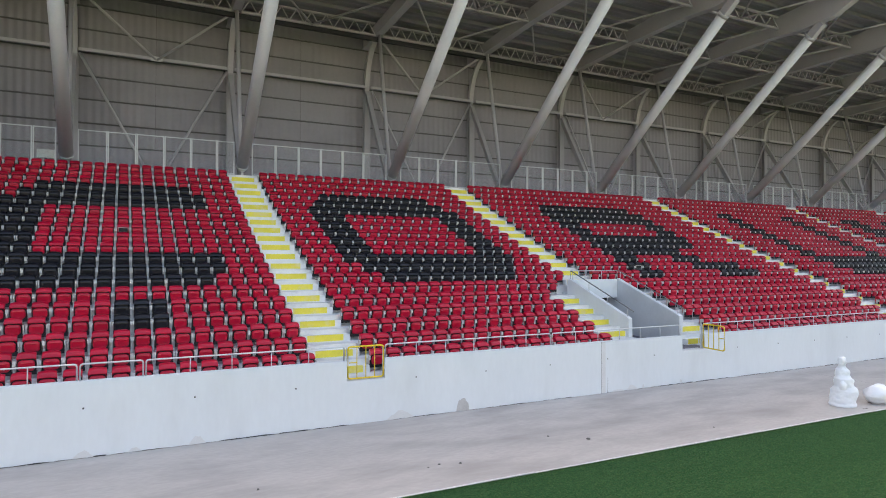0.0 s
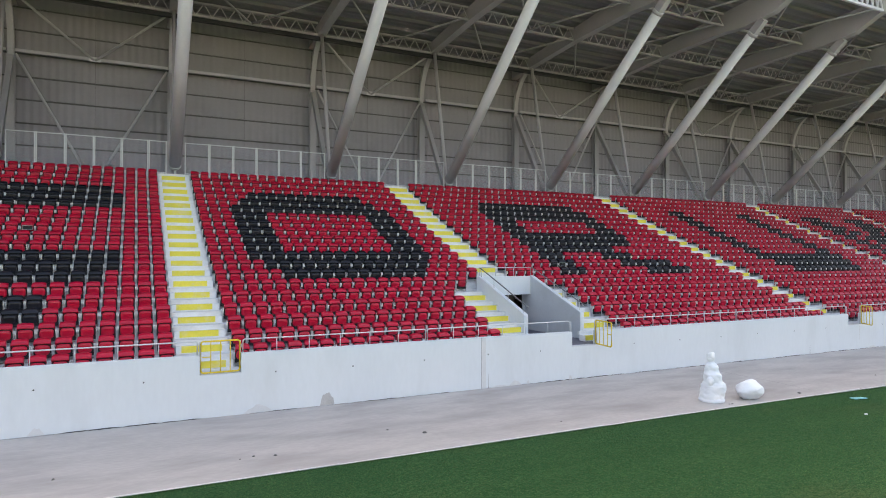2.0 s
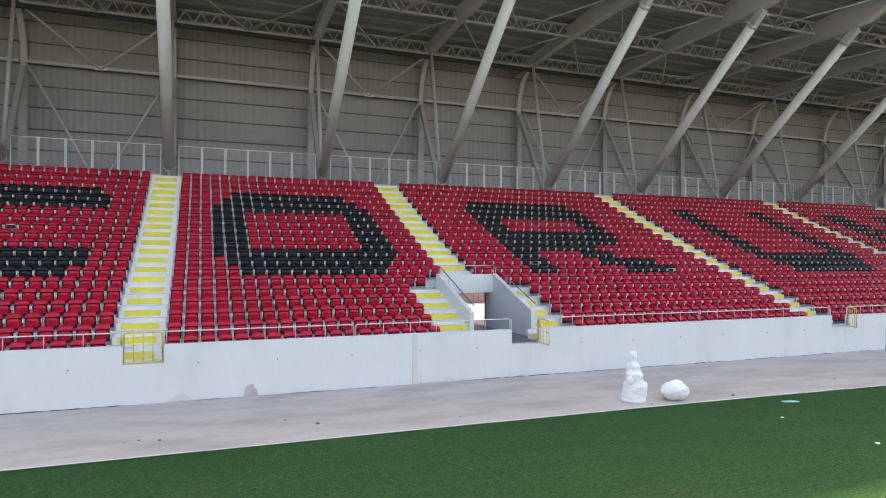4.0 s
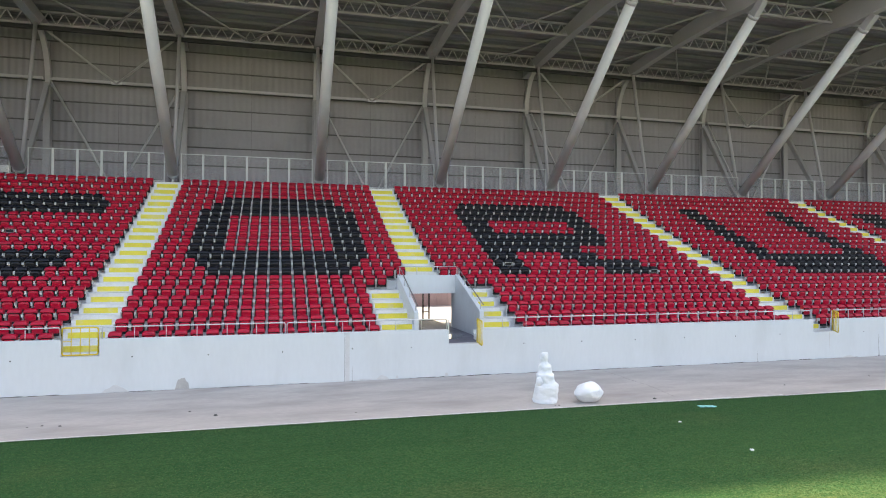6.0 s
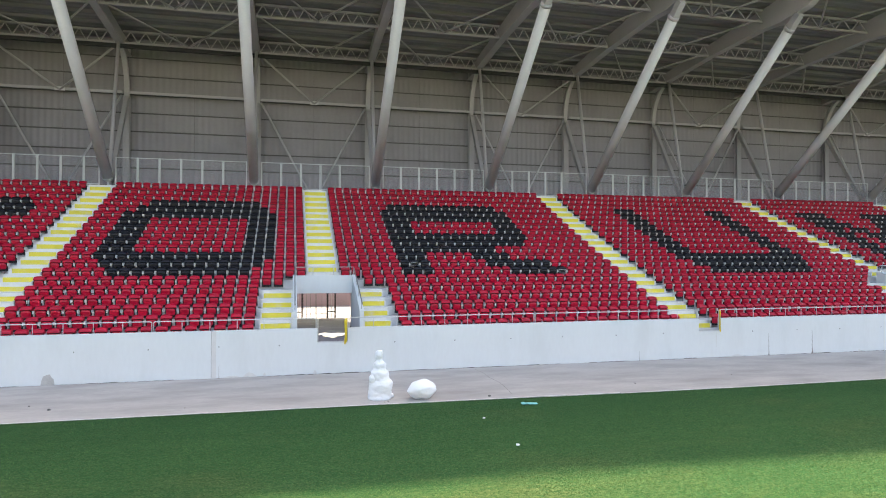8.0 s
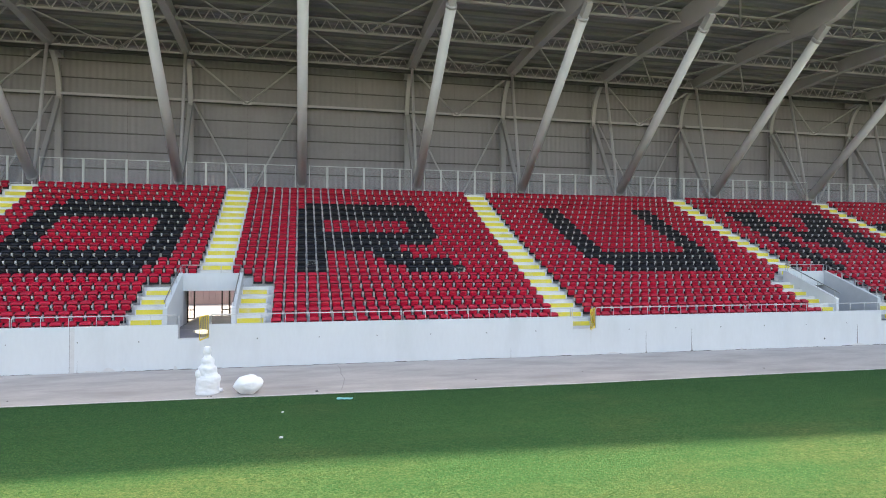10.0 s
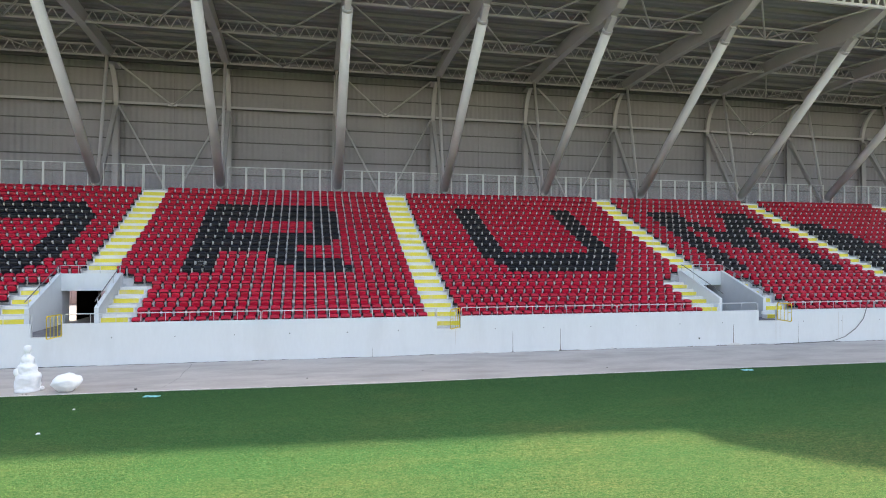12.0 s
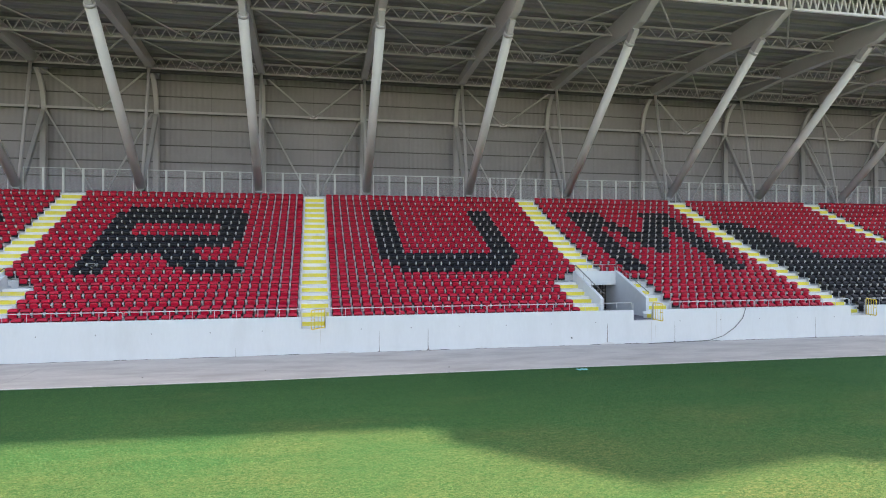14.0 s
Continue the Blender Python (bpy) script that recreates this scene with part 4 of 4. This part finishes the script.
fence_meshes = {}


def fence_panel(x0, x1):
    """A framed panel with wire netting from x0 to x1."""
    w = round(x1 - x0 - 0.02, 2)
    if w not in fence_meshes:
        fence_meshes[w] = []
        for nm, material, dims in (("post", FENCE_WHITE, (0.0, 0.05, 18.17, 18.23, GANGWAY, FENCE_TOP)), ("post", FENCE_WHITE, (w - 0.05, w, 18.17, 18.23, GANGWAY, FENCE_TOP)),
                                   ("top_rail", FENCE_WHITE, (0.05, w - 0.05, 18.18, 18.22, FENCE_TOP - 0.05, FENCE_TOP - 0.012)),
                                   ("bottom_rail", FENCE_WHITE, (0.05, w - 0.05, 18.18, 18.22, GANGWAY + 0.1, GANGWAY + 0.14)),
                                   ("wire_netting", NETTING, (0.05, w - 0.05, 18.198, 18.202, GANGWAY + 0.14, FENCE_TOP - 0.05))):
            bm = bmesh.new()
            add_box(bm, *dims)
            fence_meshes[w].append((nm, mesh_of(nm, bm, material)))
    panel = thing("fence_panel", "white steel fence frame with fine netting along the top gangway", "fence", "gangway fence panels", at=(x0 + 0.01, 0, 0))
    for nm, me in fence_meshes[w]:
        ob = new(nm, me)
        ob.parent = panel


# equal panels from each column on, and an odd one to close the bay
for fx, nx in zip(FRAME_X, FRAME_X[1:]):
    posts = [fx + 0.45]
    while nx - 0.4 - posts[-1] - 1.235 > 0.78:
        posts.append(posts[-1] + 1.235)
    posts.append(nx - 0.4)
    for x0, x1 in zip(posts, posts[1:]):
        fence_panel(x0, x1)

# ---------------------------------------------------------------- seats
def spans(*pairs):
    return {c for a, b in pairs for c in range(a, b + 1)}


LEG_R = spans((6, 8))
R_MAP = {16: spans((7, 20)), 15: spans((6, 21)), 14: spans((6, 21)), 13: LEG_R | spans((19, 21)), 12: LEG_R | spans((19, 21)), 11: spans((6, 21)), 10: spans((6, 20)),
         9: spans((6, 16)), 8: LEG_R | spans((14, 17)), 7: LEG_R | spans((15, 21)), 6: LEG_R | spans((17, 22))}
O_MAP = {16: spans((5, 16)), 15: spans((4, 17)), 14: spans((3, 18)), 8: spans((3, 18)), 7: spans((4, 17)), 6: spans((5, 16))}
O_MAP.update({k: spans((3, 5), (16, 18)) for k in range(9, 14)})
U_MAP = {k: spans((6, 8), (20, 22)) for k in range(9, 17)}
U_MAP.update({8: spans((6, 22)), 7: spans((7, 21)), 6: spans((8, 20))})
M_LEGS = spans((3, 5), (16, 18))
M_MAP = {16: spans((3, 7), (14, 18)), 15: spans((3, 7), (14, 18)), 14: spans((3, 8), (13, 18)), 13: M_LEGS | spans((7, 9), (12, 14)), 12: M_LEGS | spans((8, 13)),
         11: M_LEGS | spans((8, 13)), 10: M_LEGS | spans((9, 12)), 9: M_LEGS | spans((10, 11)), 8: M_LEGS, 7: M_LEGS, 6: M_LEGS}
C_RIGHT = {16: spans((4, 15)), 15: spans((3, 16)), 14: spans((3, 17)), 8: spans((3, 17)), 7: spans((3, 16)), 6: spans((4, 15)), 4: spans((7, 9)), 3: spans((7, 9))}
C_RIGHT.update({k: spans((15, 17)) for k in range(9, 14)})
C_MAP = {k: {21 - c for c in v} for k, v in C_RIGHT.items()}
WEDGE = {k: (set(range(22)) if k <= 7 else set(range(round(4 + 0.75 * (14 - k)))) if k <= 14 else set()) for k in range(20)}
BASE_BAND = {k: set(range(22)) for k in range(8)}


def section(i, count, letters):
    """Seats of the block between two aisles: row, column, place and colour, without those that the tunnels take."""
    left, right = STAIRS[i] + AISLE, STAIRS[i + 1] - AISLE
    for k in range(ROWS_OF_SEATS):
        for c in range(count):
            x = left + (c + 0.5) * (right - left) / count
            half = 2.53 if k < 5 else 1.42 if k == 5 else 0
            if half and any(-half - 0.2 < x - v < (half - 0.05 if k < 5 else half) + 0.2 for v in VOMS):
                continue
            yield k, c, x, c in letters.get(k, ())


SECTIONS = [("C", 22, C_MAP), ("O", 22, O_MAP), ("R", 29, R_MAP), ("U", 29, U_MAP), ("M", 22, M_MAP), ("wedge", 22, WEDGE), ("far", 22, BASE_BAND)]


def rounded_outline(w, h, r, n=3):
    pts = []
    for cx, cz, q0 in ((w / 2 - r, h / 2 - r, 0), (-w / 2 + r, h / 2 - r, 90), (-w / 2 + r, -h / 2 + r, 180), (w / 2 - r, -h / 2 + r, 270)):
        for i in range(n + 1):
            q = radians(q0 + 90 * i / n)
            pts.append((cx + r * math.cos(q), cz + r * math.sin(q)))
    return pts


def seat_pan():
    """The tipped-up pan: a rounded tray with a proud middle, underside to the front."""
    bm = bmesh.new()
    tilt = Matrix.Rotation(radians(9), 4, "X")
    at = Matrix.Translation((0, -0.21, 0.326)) @ tilt
    rings = []
    for w, h, y, r in ((0.2, 0.14, -0.062, 0.05), (0.29, 0.222, -0.053, 0.065), (0.328, 0.258, -0.034, 0.075), (0.338, 0.27, -0.008, 0.08), (0.31, 0.24, 0.03, 0.07)):
        rings.append([bm.verts.new(at @ Vector((x, y, z + (0.012 if y > 0.03 else 0)))) for x, z in rounded_outline(w, h, r)])
    n = len(rings[0])
    for p, q in zip(rings, rings[1:]):
        for i in range(n):
            bm.faces.new((p[i], p[(i + 1) % n], q[(i + 1) % n], q[i])).smooth = True
    bm.faces.new(rings[0]), bm.faces.new(rings[-1][::-1])
    # black rim behind the shell, standing in for the shade round the pan
    rings = [[bm.verts.new(at @ Vector((x, y, z - 0.026))) for x, z in rounded_outline(0.394, 0.345, 0.1)] for y in (0.004, 0.055)]
    n = len(rings[0])
    for i in range(n):
        bm.faces.new((rings[0][i], rings[0][(i + 1) % n], rings[1][(i + 1) % n], rings[1][i])).material_index = 1
    for f in (rings[0], rings[1][::-1]):
        bm.faces.new(f).material_index = 1
    return bm


def seat_back():
    """The reclined shell behind the pan, rolled over at its top."""
    bm = bmesh.new()
    prof = [(-0.15, 0.27), (-0.165, 0.47), (-0.25, 0.488), (-0.248, 0.505), (-0.205, 0.575), (-0.15, 0.617), (-0.06, 0.63)]
    cols = (-0.196, -0.182, -0.1, 0.0, 0.1, 0.182, 0.196)
    grid = []
    for j, (y, z) in enumerate(prof):
        row = []
        for x in cols:
            s = abs(x) / 0.196
            row.append(bm.verts.new((x * (0.96 if j > 4 else 0.985 if j == 4 else 1.0), y - 0.022 * s * s, z - (0.03 * s ** 6 if j >= 4 else 0.004 * s ** 5))))
        grid.append(row)
    for p, q in zip(grid, grid[1:]):
        for i in range(len(cols) - 1):
            bm.faces.new((p[i], p[i + 1], q[i + 1], q[i])).smooth = True
    rear = [bm.verts.new((x, -0.03, z)) for x, z in ((-0.18, 0.27), (0.18, 0.27), (0.18, 0.6), (-0.18, 0.6))]
    bm.faces.new(rear[::-1])
    bm.faces.new([grid[0][i] for i in range(len(cols))] + [rear[1], rear[0]])
    bm.faces.new([g[0] for g in grid] + [rear[3], rear[0]])
    bm.faces.new([g[-1] for g in grid[::-1]] + [rear[1], rear[2]])
    return bm


def seat_frame():
    """Galvanised bracket: hinge plates at the sides, arms to the riser and legs."""
    bm = bmesh.new()
    for s in (-1, 1):
        add_box(bm, s * 0.226 - 0.017, s * 0.226 + 0.017, -0.25, -0.11, 0.33, 0.45)
        add_box(bm, s * 0.229 - 0.009, s * 0.229 + 0.009, -0.17, -0.1, 0.0, 0.34)
        add_box(bm, s * 0.2 - 0.03, s * 0.2 + 0.03, -0.2, -0.05, 0.0, 0.012)
    # black bar placed as the line of shade below the pan
    add_box(bm, -0.2, 0.2, -0.2, -0.1, 0.11, 0.2, 1)
    return bm


def bare_frame():
    """What is left where the pan is gone: a light steel hoop round the dark shell."""
    bm = bmesh.new()
    for x0, x1, z0, z1 in ((-0.17, 0.17, 0.45, 0.465), (-0.17, 0.17, 0.3, 0.306), (-0.17, -0.162, 0.306, 0.45), (0.162, 0.17, 0.306, 0.45)):
        add_box(bm, x0, x1, -0.235, -0.205, z0, z1)
    add_box(bm, -0.148, 0.148, -0.2, -0.18, 0.3, 0.44, 1)
    return bm


PARTS = [("seat_pan", seat_pan()), ("backrest", seat_back()), ("seat_bracket", seat_frame()), ("bare_frame", bare_frame())]
templates = {}
for nm, b in PARTS:
    bmesh.ops.recalc_face_normals(b, faces=b.faces)
    b.verts.ensure_lookup_table(), b.verts.index_update()
    templates[nm] = (np.array([v.co[:] for v in b.verts]), [[v.index for v in f.verts] for f in b.faces], [f.smooth for f in b.faces], [f.material_index for f in b.faces])


def template_mesh(nm, *materials):
    v, f, smooth, slots = templates[nm]
    me = bpy.data.meshes.new(nm)
    me.from_pydata(v.tolist(), [], f)
    me.polygons.foreach_set("use_smooth", smooth)
    me.polygons.foreach_set("material_index", slots)
    for m in materials:
        me.materials.append(m)
    return me


PAN_RED, PAN_BLACK = template_mesh("seat_pan", RED, SHADE_BLACK), template_mesh("seat_pan", BLACK, SHADE_BLACK)
BACK_RED, BACK_BLACK = template_mesh("backrest", RED), template_mesh("backrest", BLACK)
BRACKET = template_mesh("seat_bracket", GALV, SHADE_BLACK)
BROKEN = {("R", 7, 7), ("R", 6, 22), ("C", 11, 12)}          # seats that have lost their pan
OPEN = {("M", 4, 9), ("C", 18, 4), ("U", 11, 0), ("R", 17, 28)}           # pans that hang down


def seat_thing(black, x, k):
    t = thing("stadium_seat", "black plastic tip-up stadium seat, folded up" if black else "red plastic tip-up stadium seat, folded up", "seat", "seats of the stand")
    for nm, me in (("seat_pan", PAN_BLACK if black else PAN_RED), ("backrest", BACK_BLACK if black else BACK_RED), ("seat_bracket", BRACKET)):
        ob = new(nm, me)
        ob.parent = t
    t.location = (x, RISER[k], FLOOR[k])
    return t


originals, many = {}, {"red": [], "black": [], "bracket": []}
rnd = random.Random(12)
for block, (name, count, letters) in enumerate(SECTIONS):
    for k, c, x, black in section(block, count, letters):
        jx, turn = x + rnd.uniform(-0.008, 0.008), rnd.uniform(-1.5, 1.5)
        if k <= 5 and -4.2 < x < 27.7 and (name, k, c) not in BROKEN | OPEN:
            if black not in originals:
                originals[black] = seat_thing(black, jx, k)
            else:
                copy_thing(originals[black], pose(jx, RISER[k], FLOOR[k], rz=turn))
            continue
        many["black" if black else "red"].append((name, k, c, jx, turn))


def joined(nm, label, colour, items):
    """All the farther seats of one colour in one mesh: shells in the colour, brackets in steel."""
    verts, faces, mats, smooths, at = [], [], [], [], 0
    for name, k, c, x, turn in items:
        q = radians(turn)
        rot = np.array([[math.cos(q), -math.sin(q), 0], [math.sin(q), math.cos(q), 0], [0, 0, 1]])
        for pn, mi in (("seat_pan", 0), ("backrest", 0), ("seat_bracket", 1)):
            if pn == "seat_pan" and (name, k, c) in BROKEN:
                pn, mi = "bare_frame", 1
            v, f, s, slots = templates[pn]
            if pn == "seat_pan" and (name, k, c) in OPEN:
                hinge = np.array((0, -0.18, 0.26))
                slots = [0] * len(slots)
                v = (v - hinge) @ np.array([[1, 0, 0], [0, 0, -1], [0, 1, 0]]) + hinge
            verts.append(v @ rot.T + np.array((x, RISER[k], FLOOR[k])))
            faces.extend([[i + at for i in poly] for poly in f])
            mats.extend([mi + q if mi else 2 * q for q in slots])
            smooths.extend(s)
            at += len(v)
    me = bpy.data.meshes.new(nm)
    me.from_pydata(np.concatenate(verts).tolist(), [], faces)
    me.polygons.foreach_set("material_index", mats)
    me.polygons.foreach_set("use_smooth", smooths)
    me.materials.append(colour)
    me.materials.append(GALV)
    me.materials.append(SHADE_BLACK)
    return tagged(new(nm, me), label, "seats", kind="stuff")


joined("red_seats", "rows of red plastic tip-up stadium seats", RED, many["red"])
joined("black_seats", "black plastic stadium seats that form letters", BLACK, many["black"])


# ---------------------------------------------------------------- loose things
def snow_figure(at):
    """A stacked snow figure: three slumped drums, each narrower, and a small rough knob on top."""
    bm = bmesh.new()
    prof = [(0.0, 0.35), (0.04, 0.36), (0.1, 0.345), (0.3, 0.35), (0.46, 0.345), (0.53, 0.315), (0.57, 0.265), (0.62, 0.255), (0.72, 0.258), (0.8, 0.245), (0.84, 0.2), (0.88, 0.185),
            (0.98, 0.188), (1.05, 0.17), (1.1, 0.12), (1.15, 0.092), (1.18, 0.1), (1.24, 0.118), (1.3, 0.12), (1.36, 0.105), (1.41, 0.07)]
    n, steps = 44, 72
    zs, rs = [p[0] for p in prof], [p[1] for p in prof]
    rings = []
    for j in range(steps + 1):
        z = 1.41 * j / steps
        r = float(np.interp(z, zs, rs))
        lean = Vector((0.02 * math.sin(z * 4.1), 0.015 * math.cos(z * 5.3), 0))
        ring = []
        for i in range(n):
            q = 2 * math.pi * i / n
            d = Vector((math.cos(q), math.sin(q), 0))
            p = d * r + Vector((0, 0, z))
            w = 0.035 * noise.noise(p * 3.1) + 0.026 * noise.noise(p * 8.5 + Vector((4, 0, 0))) + 0.011 * noise.noise(p * 23)
            w -= 0.03 * max(0.0, noise.noise(p * 6.0 + Vector((0, 9, 2))) - 0.25) * 3 * (1 if z > 1.12 else 0.5)
            ring.append(bm.verts.new(p + d * w + lean + Vector((0, 0, 0.02 * noise.noise(p * 7) if 0 < j else 0))))
        rings.append(ring)
    tip = bm.verts.new((0.015, 0, 1.43))
    for p, q in zip(rings, rings[1:]):
        for i in range(n):
            bm.faces.new((p[i], p[(i + 1) % n], q[(i + 1) % n], q[i])).smooth = True
    for i in range(n):
        bm.faces.new((rings[-1][i], rings[-1][(i + 1) % n], tip)).smooth = True
    bm.faces.new(rings[0][::-1])
    for at_knob, size, stretch in (((-0.235, -0.13, 0.62), 0.12, (0.85, 0.85, 1.15, 1)), ((0.33, 0.1, 0.05), 0.1, (1.2, 1, 0.7, 1))):
        knob = bmesh.ops.create_icosphere(bm, subdivisions=3, radius=size, matrix=Matrix.Translation(at_knob) @ Matrix.Diagonal(stretch))
        for v in knob["verts"]:
            v.co += (v.co - Vector(at_knob)).normalized() * (0.03 * noise.noise(v.co * 9) + 0.012 * noise.noise(v.co * 24))
            v.co.z = max(v.co.z, 0.0)
    ob = part("snow_figure", bm, SNOW)
    ob.location = at
    return tagged(ob, "white packed snow figure on the concrete apron", "snow figure")


snow_figure((13.73, -4.45, 0.0))


def snow_block(at):
    """A broken-off lump: flat fractured faces, undercut towards the ground, with rubbed edges."""
    bm = bmesh.new()
    r = random.Random(31)
    for i in range(34):
        d = Vector((r.gauss(0, 1), r.gauss(0, 1), r.gauss(0, 1))).normalized()
        k = r.uniform(0.86, 1.1)
        bm.verts.new((d.x * 0.46 * k * (1 if d.z > -0.3 else 0.82), d.y * 0.4 * k * (1 if d.z > -0.3 else 0.82), 0.29 + d.z * 0.3 * k))
    for p in ((-0.5, -0.1, 0.3), (0.5, -0.05, 0.32), (0.12, 0.0, 0.65)):
        bm.verts.new(p)
    hull = bmesh.ops.convex_hull(bm, input=bm.verts[:])
    bmesh.ops.delete(bm, geom=[v for v in hull["geom_interior"] if isinstance(v, bmesh.types.BMVert)], context="VERTS")
    bmesh.ops.bevel(bm, geom=bm.edges[:], offset=0.012, segments=1, affect="EDGES", clamp_overlap=True)
    bmesh.ops.remove_doubles(bm, verts=bm.verts[:], dist=0.006)
    bmesh.ops.triangulate(bm, faces=bm.faces[:])
    for cuts in (1, 1):
        bmesh.ops.subdivide_edges(bm, edges=[e for e in bm.edges if e.calc_length() > 0.06], cuts=cuts)
        bmesh.ops.triangulate(bm, faces=bm.faces[:])
    for _ in range(3):
        bmesh.ops.smooth_vert(bm, verts=bm.verts[:], factor=0.5, use_axis_x=True, use_axis_y=True, use_axis_z=True)
    centre = Vector((0, 0, 0.3))
    for v in bm.verts:
        v.co += (v.co - centre).normalized() * (0.035 * noise.noise(v.co * 5) + 0.02 * noise.noise(v.co * 13))
        v.co.z = max(v.co.z * 1.06 - 0.07, 0.0)
    for f in bm.faces:
        f.smooth = True
    ob = part("snow_lump", bm, SNOW)
    ob.location = at
    return tagged(ob, "large lump of white snow on the concrete apron", "snow lump")


snow_block((14.95, -4.75, 0.0))


def lump(name, at, size, material, label, category, seed, flat=0.6, group=""):
    bm = bmesh.new()
    bmesh.ops.create_icosphere(bm, subdivisions=2, radius=size)
    for v in bm.verts:
        v.co *= 1 + 0.45 * noise.noise(v.co / size * 1.3 + Vector((seed * 3.1, 0, 0)))
        v.co.z = max(v.co.z * flat, -size * 0.2)
    low = min(v.co.z for v in bm.verts)
    for v in bm.verts:
        v.co.z -= low
    ob = part(name, bm, material)
    ob.location = at
    return tagged(ob, label, category, group)


for i, (x, y, s) in enumerate(((16.99, -4.93, 0.07), (4.73, -3.79, 0.07), (4.02, -3.16, 0.04), (1.17, -3.96, 0.05), (0.74, -3.82, 0.04), (-2.9, -3.58, 0.04), (0.45, -3.9, 0.03), (13.9, -5.0, 0.04), (13.8, -4.98, 0.03),
                               (22.3, -4.2, 0.04), (26.5, -3.6, 0.03), (33.5, -4.4, 0.04), (8.3, -4.4, 0.03))):
    lump("rubble", (x, y, 0.0), s * 0.7, STONE, "small dark stone on the concrete apron", "stone", i + 1, group="stones on the apron")
for i, (x, y, s) in enumerate(((16.03, -7.45, 0.038), (16.06, -9.88, 0.046))):
    lump("snow_scrap", (x, y, 0.012), s, SNOW, "small white scrap of snow on the turf", "snow scrap", i + 40, group="snow scraps on the turf")


def plastic(at, w, d, turn):
    bm = bmesh.new()
    n = 6
    grid = [[bm.verts.new(((i / n - 0.5) * w, (j / n - 0.5) * d, 0.03 + 0.035 * noise.noise(Vector((i * 0.7, j * 0.7, w * 9))))) for i in range(n + 1)] for j in range(n + 1)]
    for j in range(n):
        for i in range(n):
            bm.faces.new((grid[j][i], grid[j][i + 1], grid[j + 1][i + 1], grid[j + 1][i])).smooth = True
    out = bmesh.ops.extrude_face_region(bm, geom=bm.faces[:])
    for v in out["geom"]:
        if isinstance(v, bmesh.types.BMVert):
            v.co.z -= 0.012
    ob = part("plastic_sheet", bm, TEAL)
    ob.matrix_world = pose(*at, rz=turn)
    tagged(ob, "crumpled teal plastic sheet lying on the turf", "plastic sheet", "plastic sheets on the turf")


plastic((17.75, -6.25, 0.015), 0.46, 0.2, -12)
plastic((38.29, -6.1, 0.015), 0.42, 0.22, 8)

bm = bmesh.new()
add_path(bm, [(50.1, 0.1, 2.03), (50.1, 0.0, 2.0), (50.05, -0.03, 1.75), (49.83, -0.03, 1.12), (49.35, -0.03, 0.64), (48.7, -0.03, 0.24), (47.9, -0.06, 0.045), (46.9, -0.1, 0.025), (45.9, -0.13, 0.02), (44.4, -0.3, 0.02)], 0.017, 8)
tagged(part("hose", bm, RUBBER), "dark grey rubber hose hung from the rail to the apron", "hose")

# small floodlight stood on the gangway
lamp = thing("floodlight", "grey floodlight housing on the gangway behind the fence", "floodlight", at=(-8.4, 18.6, GANGWAY))
box_part("housing", (-0.35, 0.35, 0.0, 0.18, 0.4, 0.78), GALV, lamp)
box_part("stand", (-0.04, 0.04, 0.05, 0.12, 0.0, 0.4), DARK_STEEL, lamp)
